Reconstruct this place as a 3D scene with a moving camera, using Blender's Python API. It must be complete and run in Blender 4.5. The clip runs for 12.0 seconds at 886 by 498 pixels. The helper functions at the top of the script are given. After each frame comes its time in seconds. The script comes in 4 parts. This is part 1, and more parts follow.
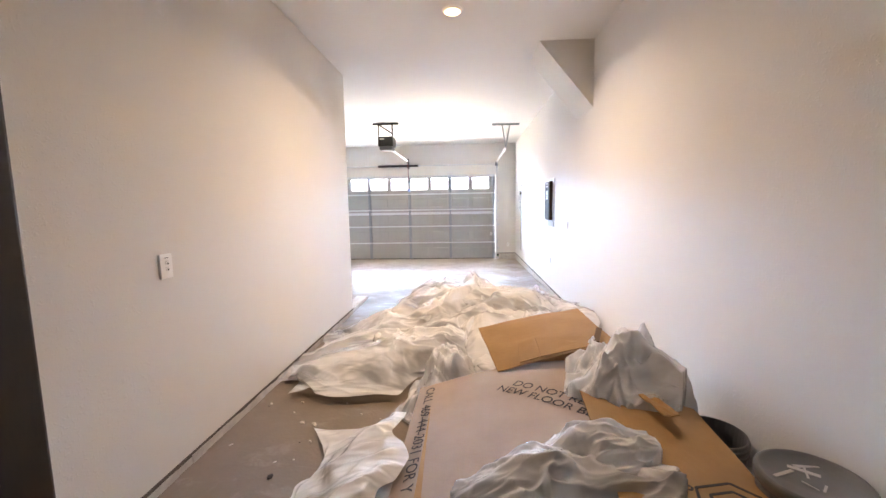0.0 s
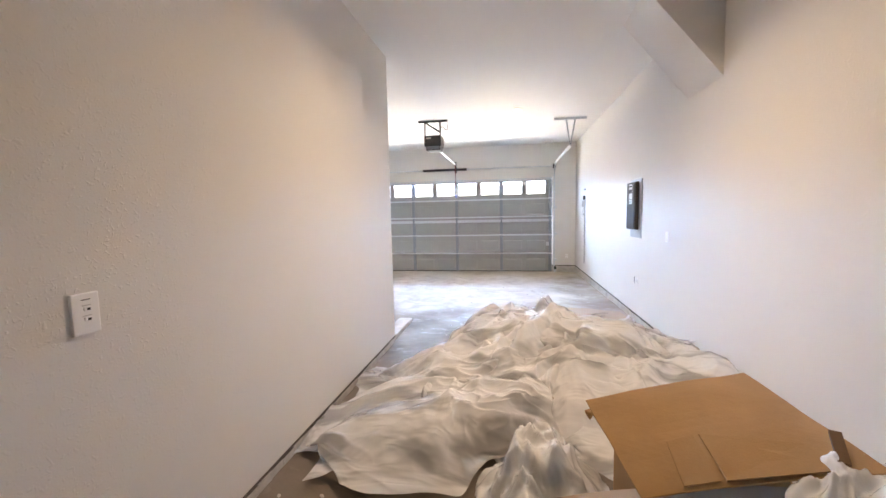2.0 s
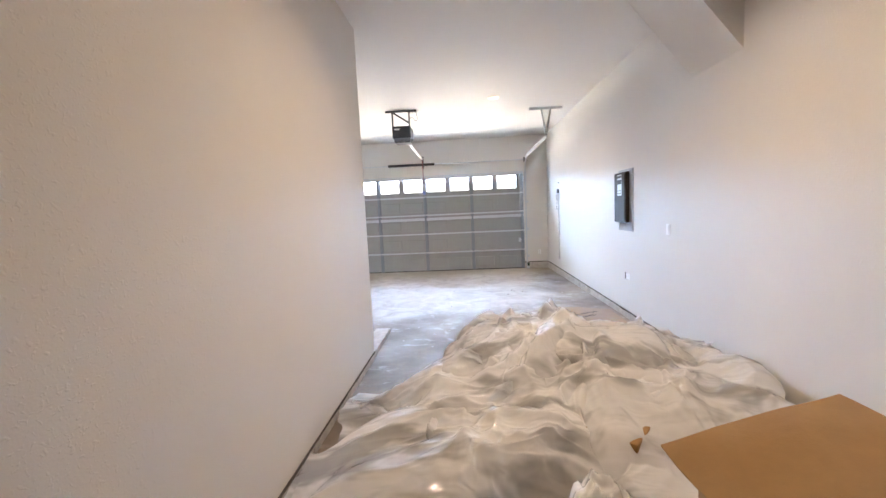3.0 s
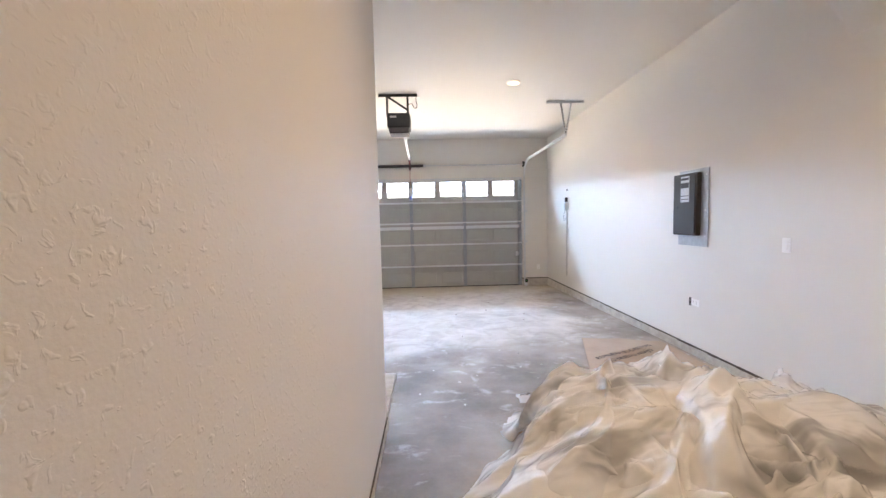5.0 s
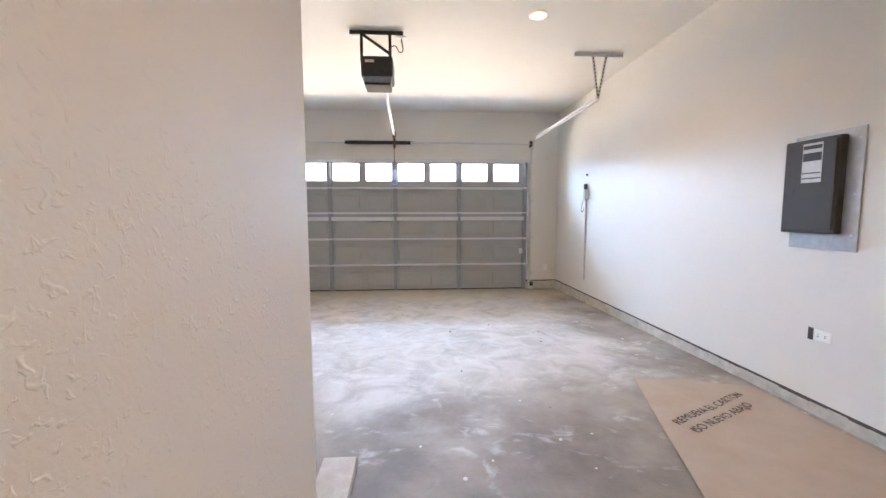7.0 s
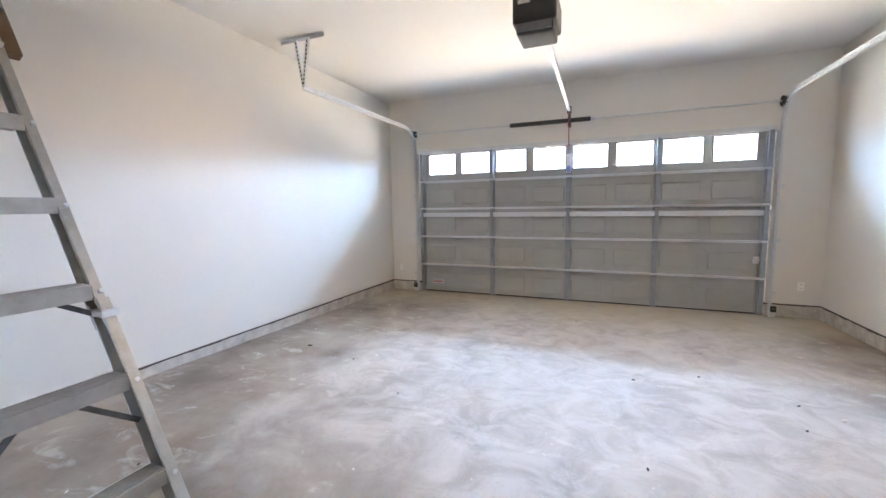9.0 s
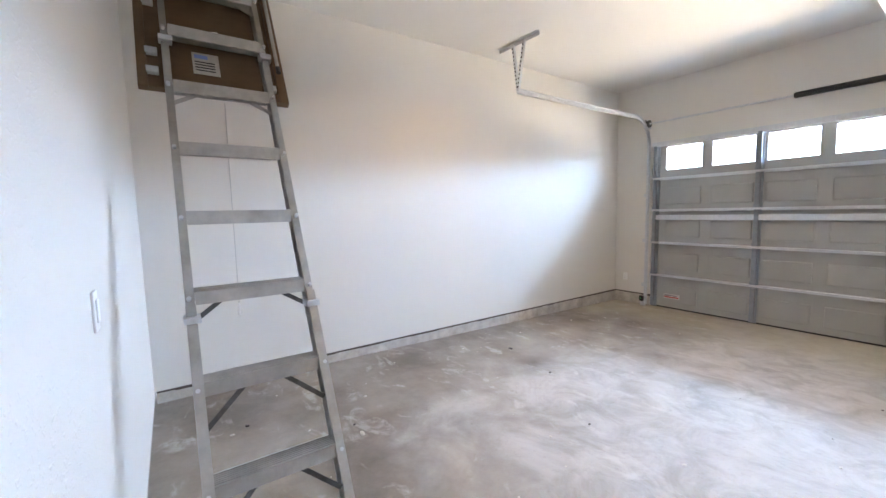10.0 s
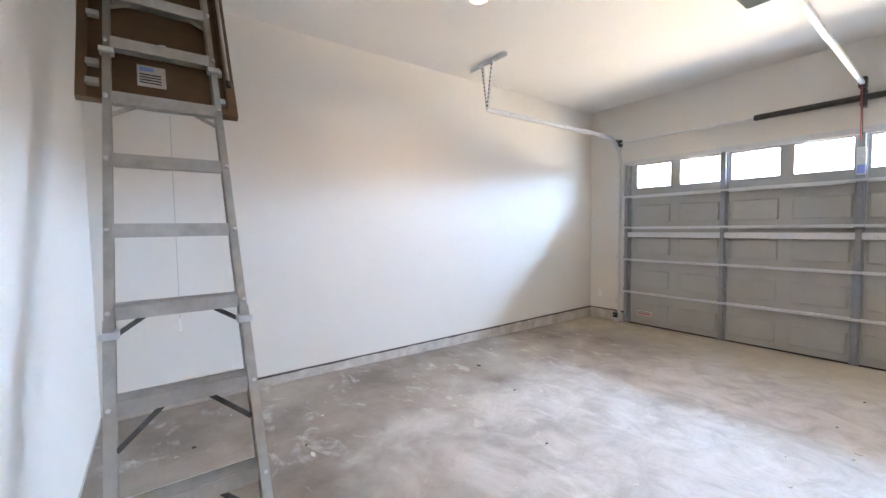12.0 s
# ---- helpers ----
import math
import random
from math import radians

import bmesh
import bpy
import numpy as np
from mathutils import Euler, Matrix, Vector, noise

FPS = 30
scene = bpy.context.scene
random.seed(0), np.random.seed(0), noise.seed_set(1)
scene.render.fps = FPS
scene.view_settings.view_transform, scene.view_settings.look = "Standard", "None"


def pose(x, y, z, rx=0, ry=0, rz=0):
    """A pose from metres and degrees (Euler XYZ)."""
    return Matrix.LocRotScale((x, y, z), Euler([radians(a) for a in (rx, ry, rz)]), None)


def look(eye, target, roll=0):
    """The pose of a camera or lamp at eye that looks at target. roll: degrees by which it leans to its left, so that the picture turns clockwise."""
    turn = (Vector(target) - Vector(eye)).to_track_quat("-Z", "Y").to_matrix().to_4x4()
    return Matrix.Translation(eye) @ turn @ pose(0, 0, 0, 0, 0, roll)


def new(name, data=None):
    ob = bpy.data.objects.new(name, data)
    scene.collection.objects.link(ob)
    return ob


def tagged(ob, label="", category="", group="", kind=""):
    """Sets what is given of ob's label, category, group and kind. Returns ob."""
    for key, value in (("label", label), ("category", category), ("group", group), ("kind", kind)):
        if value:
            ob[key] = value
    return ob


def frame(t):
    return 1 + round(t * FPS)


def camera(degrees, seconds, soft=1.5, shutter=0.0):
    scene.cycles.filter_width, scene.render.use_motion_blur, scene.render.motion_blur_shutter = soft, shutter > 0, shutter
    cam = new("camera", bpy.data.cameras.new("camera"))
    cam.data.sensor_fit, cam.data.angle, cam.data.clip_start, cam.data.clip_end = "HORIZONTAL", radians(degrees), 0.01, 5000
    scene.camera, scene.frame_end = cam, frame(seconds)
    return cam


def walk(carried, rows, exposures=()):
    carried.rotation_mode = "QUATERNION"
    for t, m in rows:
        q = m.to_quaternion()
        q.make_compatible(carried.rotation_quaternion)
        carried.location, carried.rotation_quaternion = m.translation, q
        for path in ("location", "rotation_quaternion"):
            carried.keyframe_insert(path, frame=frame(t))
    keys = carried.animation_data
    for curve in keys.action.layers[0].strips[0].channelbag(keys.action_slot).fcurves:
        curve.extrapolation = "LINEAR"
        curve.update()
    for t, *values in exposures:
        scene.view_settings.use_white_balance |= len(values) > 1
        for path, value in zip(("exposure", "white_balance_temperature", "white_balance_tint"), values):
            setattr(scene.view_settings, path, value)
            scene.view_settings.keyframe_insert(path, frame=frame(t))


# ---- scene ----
cam = camera(96.8, 12.0)

PATH = [
    (0, (1.743, -11.828, 1.601), (1.615, -9.844, 1.383), -1.0),
    (0.5, (1.778, -11.616, 1.61), (1.536, -9.644, 1.377), -1.5),
    (1, (1.744, -11.404, 1.606), (1.346, -9.457, 1.376), -1.8),
    (1.5, (1.6, -11.111, 1.612), (1.149, -9.172, 1.416), -1.6),
    (2, (1.444, -10.823, 1.595), (1.108, -8.859, 1.419), -1.2),
    (2.5, (1.3, -10.569, 1.601), (1.069, -8.591, 1.411), -2.1),
    (4.3, (0.583, -9.612, 1.546), (0.641, -7.623, 1.346), -2.0),
    (4.5, (0.533, -9.485, 1.55), (0.596, -7.496, 1.344), -1.9),
    (5, (0.401, -9.079, 1.541), (0.468, -7.086, 1.399), -1.3),
    (5.5, (0.41, -8.679, 1.504), (0.466, -6.683, 1.388), -0.6),
    (6, (0.436, -8.34, 1.518), (0.489, -6.344, 1.405), -0.2),
    (6.5, (0.404, -8.006, 1.465), (0.511, -6.015, 1.312), -0.1),
    (6.7, (0.391, -7.819, 1.467), (0.532, -5.83, 1.302), -0.0),
    (8.3, (0.456, -6.819, 1.575), (0.365, -4.831, 1.371), -2.0),
    (8.5, (0.489, -6.714, 1.616), (0.249, -4.74, 1.405), -0.6),
    (9, (0.531, -6.458, 1.513), (-0.225, -4.619, 1.303), -0.8),
    (9.5, (0.554, -6.29, 1.514), (-0.733, -4.774, 1.3), -1.0),
    (10, (0.626, -6.133, 1.539), (-1.013, -5.002, 1.352), -1.3),
    (10.5, (0.683, -6.05, 1.537), (-1.11, -5.176, 1.395), -1.4),
    (11, (0.714, -6.02, 1.543), (-1.114, -5.214, 1.438), -1.2),
    (11.5, (0.742, -5.982, 1.541), (-1.035, -5.068, 1.447), -1.0),
    (12, (0.745, -5.944, 1.532), (-0.866, -4.764, 1.424), -0.8),
]
EXPOSURES = [(0, 1.3, 6900, 20), (1.0, 1.1, 6850, 19), (2.5, 0.75, 6750, 18), (4.5, 0.5, 7050, 19), (6.5, 0.42, 7350, 20), (8.5, 0.32, 7000, 17), (10, 0.38, 7100, 17), (12, 0.38, 7150, 17)]
walk(cam, [(t, look(eye, target, roll)) for t, eye, target, roll in PATH], EXPOSURES)

# ---- world, sun, large lights ----
world = bpy.data.worlds.new("sky")
scene.world = world
world.use_nodes = True
wn = world.node_tree
sky = wn.nodes.new("ShaderNodeTexSky")
sky.sky_type, sky.sun_disc = "NISHITA", False
sky.sun_elevation, sky.sun_rotation = radians(52), radians(200)
wn.nodes["Background"].inputs[1].default_value = 0.15
wn.links.new(sky.outputs[0], wn.nodes["Background"].inputs[0])

XR, XL, YB, ZC, XW = 3.15, -3.14, -6.33, 3.395, 0.06   # side walls, garage back wall, ceiling, corridor wall
YE = -13.2                                             # unseen wall added to close the space behind the start
LEDGE = 0.175                                          # top of the concrete stem under the drywall
LAMPS = [(1.62, -7.98), (1.59, -3.65), (-1.72, -3.74)]
LAMP_WATTS = [22, 14, 14]

sun = new("sun", bpy.data.lights.new("sun", "SUN"))
sun.data.energy, sun.data.angle, sun.data.color = 3.5, radians(0.5), (1.0, 0.95, 0.88)
sun.matrix_world = look((4, -15, 24), (0, 0, 0))

# daylight outside the door: the open sky over the street, and the sunlit driveway that throws light upwards
w = new("sky_light", bpy.data.lights.new("sky_light", "AREA"))
w.data.shape, w.data.size, w.data.size_y = "RECTANGLE", 34, 6.5
w.data.energy, w.data.color = 82000, (0.39, 0.65, 1.0)
w.matrix_world = look((0, 9, 6.0), (0, 0, 2.2))
w = new("driveway_light", bpy.data.lights.new("driveway_light", "AREA"))
w.data.shape, w.data.size, w.data.size_y = "RECTANGLE", 24, 9
w.data.energy, w.data.color = 31000, (1.0, 0.92, 0.73)
w.matrix_world = pose(0, 6.3, 0.05, 180)

for (lx, ly), watts in zip(LAMPS, LAMP_WATTS):
    lamp = new("lamp_light", bpy.data.lights.new("lamp_light", "AREA"))
    lamp.data.shape, lamp.data.size, lamp.data.energy, lamp.data.color = "DISK", 0.12, watts, (1.0, 0.78, 0.54)
    lamp.data.spread = radians(150)
    lamp.matrix_world = pose(lx, ly, ZC - 0.035)

# ---- materials ----
def mat(name, color, rough=0.6, metal=0.0, color2=None, scale=6.0, amount=0.5, bump=0.0, bump_scale=60.0, spec=0.5, stretch=(1, 1, 1)):
    """A surface with two sizes of colour variation and fine relief."""
    m = bpy.data.materials.new(name)
    m.use_nodes = True
    t = m.node_tree
    b = t.nodes["Principled BSDF"]
    b.inputs["Roughness"].default_value, b.inputs["Metallic"].default_value = rough, metal
    b.inputs["Specular IOR Level"].default_value = spec
    co = t.nodes.new("ShaderNodeTexCoord")
    mp = t.nodes.new("ShaderNodeMapping")
    mp.inputs["Scale"].default_value = stretch
    t.links.new(co.outputs["Object"], mp.inputs[0])
    n1 = t.nodes.new("ShaderNodeTexNoise")
    n1.inputs["Scale"].default_value, n1.inputs["Detail"].default_value, n1.inputs["Roughness"].default_value = scale, 8, 0.65
    t.links.new(mp.outputs[0], n1.inputs["Vector"])
    ramp = t.nodes.new("ShaderNodeValToRGB")
    ramp.color_ramp.elements[0].position, ramp.color_ramp.elements[1].position = 0.5 - amount * 0.4, 0.5 + amount * 0.4
    c2 = color2 or tuple(c * 0.93 for c in color)
    ramp.color_ramp.elements[0].color, ramp.color_ramp.elements[1].color = (*c2, 1), (*color, 1)
    t.links.new(n1.outputs[0], ramp.inputs[0])
    t.links.new(ramp.outputs[0], b.inputs["Base Color"])
    if bump:
        n2 = t.nodes.new("ShaderNodeTexNoise")
        n2.inputs["Scale"].default_value, n2.inputs["Detail"].default_value = bump_scale, 4
        t.links.new(mp.outputs[0], n2.inputs["Vector"])
        bp = t.nodes.new("ShaderNodeBump")
        bp.inputs["Strength"].default_value, bp.inputs["Distance"].default_value = bump, 0.01
        t.links.new(n2.outputs[0], bp.inputs["Height"])
        t.links.new(bp.outputs[0], b.inputs["Normal"])
    return m


def wall_paint(name, color):
    """Painted drywall with a sprayed orange-peel and knock-down texture."""
    m = mat(name, color, 0.62, scale=1.3, amount=0.9, color2=tuple(c * 0.965 for c in color), spec=0.35)
    t = m.node_tree
    b = t.nodes["Principled BSDF"]
    co = t.nodes.new("ShaderNodeTexCoord")
    v = t.nodes.new("ShaderNodeTexNoise")
    v.inputs["Scale"].default_value, v.inputs["Detail"].default_value, v.inputs["Roughness"].default_value = 62, 2.5, 0.45
    v.inputs["Distortion"].default_value = 0.8
    r = t.nodes.new("ShaderNodeValToRGB")
    r.color_ramp.elements[0].position, r.color_ramp.elements[1].position = 0.58, 0.80
    fine = t.nodes.new("ShaderNodeTexNoise")
    fine.inputs["Scale"].default_value, fine.inputs["Detail"].default_value = 130, 3
    add = t.nodes.new("ShaderNodeMath")
    add.operation = "MULTIPLY_ADD"
    add.inputs[1].default_value = 0.35
    bp = t.nodes.new("ShaderNodeBump")
    bp.inputs["Strength"].default_value, bp.inputs["Distance"].default_value = 0.42, 0.004
    t.links.new(co.outputs["Object"], v.inputs["Vector"])
    t.links.new(co.outputs["Object"], fine.inputs["Vector"])
    t.links.new(v.outputs[0], r.inputs[0])
    t.links.new(fine.outputs[0], add.inputs[0])
    t.links.new(r.outputs[0], add.inputs[2])
    t.links.new(add.outputs[0], bp.inputs["Height"])
    t.links.new(bp.outputs[0], b.inputs["Normal"])
    return m


def concrete_floor():
    """Garage slab: brown-grey trowelled concrete, a pale dusty middle with swept edges, trowel arcs and a tan band by the door."""
    m = mat("slab_concrete", (0.315, 0.265, 0.22), 0.6, scale=1.1, amount=0.36, color2=(0.15, 0.122, 0.098), bump=0.16, bump_scale=55)
    t = m.node_tree
    b = t.nodes["Principled BSDF"]
    col = b.inputs["Base Color"].links[0].from_socket
    co = t.nodes.new("ShaderNodeTexCoord").outputs["Object"]
    sep = t.nodes.new("ShaderNodeSeparateXYZ")
    t.links.new(co, sep.inputs[0])

    def noise_of(scale, detail, rough=0.55, distort=0.0, stretch=(1, 1, 1), turn=0.0):
        mp = t.nodes.new("ShaderNodeMapping")
        mp.inputs["Scale"].default_value, mp.inputs["Rotation"].default_value = stretch, (0, 0, turn)
        t.links.new(co, mp.inputs[0])
        n = t.nodes.new("ShaderNodeTexNoise")
        n.inputs["Scale"].default_value, n.inputs["Detail"].default_value = scale, detail
        n.inputs["Roughness"].default_value, n.inputs["Distortion"].default_value = rough, distort
        t.links.new(mp.outputs[0], n.inputs["Vector"])
        return n.outputs[0]

    def ranged(v, a, c, lo=0.0, hi=1.0):
        r = t.nodes.new("ShaderNodeMapRange")
        r.interpolation_type = "SMOOTHSTEP"
        for k, q in zip(("From Min", "From Max", "To Min", "To Max"), (a, c, lo, hi)):
            r.inputs[k].default_value = q
        t.links.new(v, r.inputs["Value"])
        return r.outputs[0]

    def op(kind, p, q):
        n = t.nodes.new("ShaderNodeMath")
        n.operation = kind
        for i, v in enumerate((p, q)):
            if isinstance(v, (int, float)):
                n.inputs[i].default_value = v
            else:
                t.links.new(v, n.inputs[i])
        return n.outputs[0]

    def blend(fac, base, color):
        n = t.nodes.new("ShaderNodeMixRGB")
        n.inputs[2].default_value = (*color, 1)
        t.links.new(fac, n.inputs[0])
        t.links.new(base, n.inputs[1])
        return n.outputs[0]

    edge = op("MULTIPLY", op("SUBTRACT", noise_of(0.75, 6, 0.6, 0.6), 0.5), 3.2)
    # pale dust over the middle of the bay, thinning out towards the back and the side walls
    dust = op("MULTIPLY", ranged(op("ADD", sep.outputs["Y"], edge), -5.3, -4.2), ranged(op("ADD", sep.outputs["X"], edge), -2.4, -0.9))
    dust = op("MULTIPLY", dust, ranged(op("SUBTRACT", sep.outputs["X"], edge), 3.0, 1.9))
    grain = ranged(noise_of(3.2, 8, 0.65, 0.8), 0.30, 0.66, 0.45, 1.0)
    col = blend(op("MULTIPLY", op("MULTIPLY", dust, grain), 0.72), col, (0.64, 0.61, 0.585))
    # short scraped and trowelled marks in two directions
    for turn, lim, amt in ((0.6, 0.58, 0.36), (-0.9, 0.60, 0.32)):
        marks = op("MULTIPLY", ranged(noise_of(2.1, 5, 0.5, 1.6, (0.9, 1.7, 1), turn), lim, lim + 0.10), ranged(noise_of(9, 6, 0.7, 0.5), 0.38, 0.60))
        col = blend(op("MULTIPLY", marks, amt), col, (0.68, 0.65, 0.62))
    # tan dirt by the door, brown soil trodden into the passage
    tan = ranged(op("ADD", sep.outputs["Y"], op("MULTIPLY", edge, 0.35)), -1.5, -0.45, 0, 0.62)
    col = blend(tan, col, (0.45, 0.385, 0.27))
    col = blend(ranged(sep.outputs["Y"], -7.4, -8.6, 0, 0.7), col, (0.185, 0.142, 0.10))
    # dark specks and small stains
    spots = ranged(noise_of(5.0, 10, 0.74), 0.62, 0.74, 0, 0.5)
    col = blend(spots, col, (0.17, 0.145, 0.125))
    fine = ranged(noise_of(28, 6, 0.7), 0.3, 0.45, 0.22, 0)
    col = blend(fine, col, (0.20, 0.175, 0.155))
    t.links.new(col, b.inputs["Base Color"])
    t.links.new(ranged(noise_of(2.0, 5), 0.3, 0.7, 0.44, 0.66), b.inputs["Roughness"])
    return m


def plastic_film(name, tint, clear, rough=0.25, through_light=0.4):
    """Milky polythene film: light scatters through it, part passes straight, the surface shines."""
    m = bpy.data.materials.new(name)
    m.use_nodes = True
    t = m.node_tree
    out = t.nodes["Material Output"]
    t.nodes.remove(t.nodes["Principled BSDF"])
    dif = t.nodes.new("ShaderNodeBsdfDiffuse")
    dif.inputs[0].default_value = (*tint, 1)
    tr = t.nodes.new("ShaderNodeBsdfTranslucent")
    tr.inputs[0].default_value = (*tint, 1)
    gl = t.nodes.new("ShaderNodeBsdfGlossy")
    gl.inputs["Roughness"].default_value = rough
    tp = t.nodes.new("ShaderNodeBsdfTransparent")
    a, b2, c = (t.nodes.new("ShaderNodeMixShader") for _ in range(3))
    a.inputs[0].default_value = through_light
    t.links.new(dif.outputs[0], a.inputs[1])
    t.links.new(tr.outputs[0], a.inputs[2])
    co = t.nodes.new("ShaderNodeTexCoord")
    mp = t.nodes.new("ShaderNodeMapping")
    mp.inputs["Rotation"].default_value, mp.inputs["Scale"].default_value = (0, 0, 0.5), (0.7, 1.7, 1.0)
    t.links.new(co.outputs["Object"], mp.inputs[0])
    n = t.nodes.new("ShaderNodeTexNoise")
    n.inputs["Scale"].default_value, n.inputs["Detail"].default_value, n.inputs["Distortion"].default_value = 2.4, 3, 0.5
    t.links.new(mp.outputs[0], n.inputs["Vector"])
    mr = t.nodes.new("ShaderNodeMapRange")
    mr.interpolation_type = "SMOOTHSTEP"
    mr.inputs["From Min"].default_value, mr.inputs["From Max"].default_value = 0.47, 0.64
    mr.inputs["To Min"].default_value, mr.inputs["To Max"].default_value = clear * 0.15, clear
    t.links.new(n.outputs[0], mr.inputs["Value"])
    t.links.new(mr.outputs[0], b2.inputs[0])
    t.links.new(a.outputs[0], b2.inputs[1])
    t.links.new(tp.outputs[0], b2.inputs[2])
    lw = t.nodes.new("ShaderNodeFresnel")
    lw.inputs[0].default_value = 1.7
    t.links.new(lw.outputs[0], c.inputs[0])
    t.links.new(b2.outputs[0], c.inputs[1])
    t.links.new(gl.outputs[0], c.inputs[2])
    t.links.new(c.outputs[0], out.inputs[0])
    # fine stretched wrinkles in two directions
    heights = []
    for turn, sc in ((0.4, 5.0), (1.7, 8.0)):
        mp = t.nodes.new("ShaderNodeMapping")
        mp.inputs["Rotation"].default_value, mp.inputs["Scale"].default_value = (0.3, 0.2, turn), (0.45, 2.0, 1.2)
        t.links.new(co.outputs["Object"], mp.inputs[0])
        wr = t.nodes.new("ShaderNodeTexNoise")
        wr.noise_type = "RIDGED_MULTIFRACTAL"
        wr.inputs["Scale"].default_value, wr.inputs["Detail"].default_value, wr.inputs["Distortion"].default_value = sc, 2, 0.7
        t.links.new(mp.outputs[0], wr.inputs["Vector"])
        heights.append(wr.outputs[0])
    add = t.nodes.new("ShaderNodeMath")
    add.operation = "ADD"
    t.links.new(heights[0], add.inputs[0])
    t.links.new(heights[1], add.inputs[1])
    bp = t.nodes.new("ShaderNodeBump")
    bp.inputs["Strength"].default_value, bp.inputs["Distance"].default_value = 0.60, 0.014
    t.links.new(add.outputs[0], bp.inputs["Height"])
    for s in (dif, tr, gl):
        t.links.new(bp.outputs[0], s.inputs["Normal"])
    return m


WALL = wall_paint("wall_paint", (0.76, 0.735, 0.695))
CEIL = wall_paint("ceiling_paint", (0.80, 0.79, 0.77))
SLAB = concrete_floor()
STEM = mat("stem_concrete", (0.66, 0.62, 0.57), 0.85, color2=(0.36, 0.32, 0.28), scale=7, amount=0.6, bump=0.7, bump_scale=70)
TAR = mat("dark_gap", (0.05, 0.042, 0.038), 0.9, color2=(0.12, 0.10, 0.085), scale=20, amount=0.6, bump=0.5)
DOOR_STEEL = mat("door_steel", (0.37, 0.37, 0.36), 0.5, color2=(0.34, 0.34, 0.33), scale=3, bump=0.05, bump_scale=150)
GALV = mat("galvanised_steel", (0.72, 0.745, 0.77), 0.38, 0.35, color2=(0.56, 0.58, 0.61), scale=25, amount=0.6)
ALU = mat("aluminium", (0.54, 0.53, 0.51), 0.34, 0.6, color2=(0.32, 0.31, 0.295), scale=9, amount=0.7, bump=0.08, bump_scale=200)
GALV_DULL = mat("dull_galvanised", (0.50, 0.52, 0.55), 0.42, 0.35, color2=(0.38, 0.40, 0.43), scale=25, amount=0.6)
STILE = mat("stile_steel", (0.30, 0.33, 0.365), 0.45, 0.3, color2=(0.22, 0.25, 0.28), scale=18, amount=0.7)
DARK_STEEL = mat("dark_steel", (0.10, 0.10, 0.10), 0.5, 0.6, color2=(0.05, 0.05, 0.05), scale=30)
BLACK = mat("black_plastic", (0.018, 0.018, 0.02), 0.4, color2=(0.03, 0.03, 0.032), scale=20)
WHITE = mat("white_plastic", (0.90, 0.895, 0.88), 0.35, color2=(0.87, 0.865, 0.85), scale=20)
SLOT = mat("dark_slot", (0.03, 0.03, 0.03), 0.6)
PANEL = mat("panel_enamel", (0.055, 0.048, 0.038), 0.5, 0.0, color2=(0.047, 0.041, 0.033), scale=12, spec=0.2)
LABEL = mat("label_paper", (0.62, 0.60, 0.58), 0.6, color2=(0.5, 0.48, 0.46), scale=30)
INK = mat("ink", (0.035, 0.03, 0.03), 0.7)
RED_INK = mat("red_ink", (0.55, 0.05, 0.04), 0.6)
CARD = mat("cardboard", (0.38, 0.22, 0.085), 0.8, color2=(0.31, 0.175, 0.065), scale=5, amount=0.6, bump=0.12, bump_scale=120)
CARD_PALE = mat("cardboard_pale", (0.43, 0.33, 0.25), 0.8, color2=(0.36, 0.27, 0.20), scale=4, amount=0.7, bump=0.12, bump_scale=120)
HATCH = mat("hatch_board", (0.15, 0.086, 0.042), 0.6, color2=(0.095, 0.053, 0.025), scale=5, amount=0.7, bump=0.1, stretch=(1, 1, 5))
FILM = plastic_film("film", (0.98, 0.98, 0.98), 0.62, 0.08, 0.28)
BAGFILM = plastic_film("bag_film", (0.96, 0.96, 0.955), 0.30, 0.12, 0.2)
CLEARBAG = plastic_film("grey_bag_film", (0.94, 0.945, 0.955), 0.55, 0.12, 0.25)
SCRAP = plastic_film("scrap_film", (0.85, 0.85, 0.86), 0.95, 0.14, 0.2)
BUCKET = mat("bucket_grey", (0.16, 0.165, 0.18), 0.45, color2=(0.10, 0.10, 0.11), scale=6, amount=0.5, bump=0.05)
BUCKET_LID = mat("bucket_lid", (0.11, 0.115, 0.12), 0.4, color2=(0.17, 0.17, 0.17), scale=8, amount=0.8)
GROUND = mat("outside_concrete", (0.52, 0.50, 0.47), 0.8, scale=2, bump=0.2)
WOOD = mat("dark_door_wood", (0.045, 0.03, 0.022), 0.5, color2=(0.03, 0.02, 0.015), scale=6, stretch=(6, 6, 1))
DEBRIS = mat("pale_debris", (0.62, 0.57, 0.5), 0.8)
CORD = mat("cord", (0.55, 0.54, 0.52), 0.7)
SENSOR_GREEN = mat("green_led", (0.05, 0.6, 0.15), 0.4)
BLUE_LABEL = mat("blue_label", (0.25, 0.35, 0.75), 0.5)
glow = bpy.data.materials.new("lamp_diffuser")
glow.use_nodes = True
glow.node_tree.nodes["Principled BSDF"].inputs["Emission Color"].default_value = (1.0, 0.66, 0.32, 1)
glow.node_tree.nodes["Principled BSDF"].inputs["Emission Strength"].default_value = 3.0
HAZE = bpy.data.materials.new("bright_haze")
HAZE.use_nodes = True
HAZE.node_tree.nodes["Principled BSDF"].inputs["Emission Color"].default_value = (0.93, 0.97, 1.0, 1)
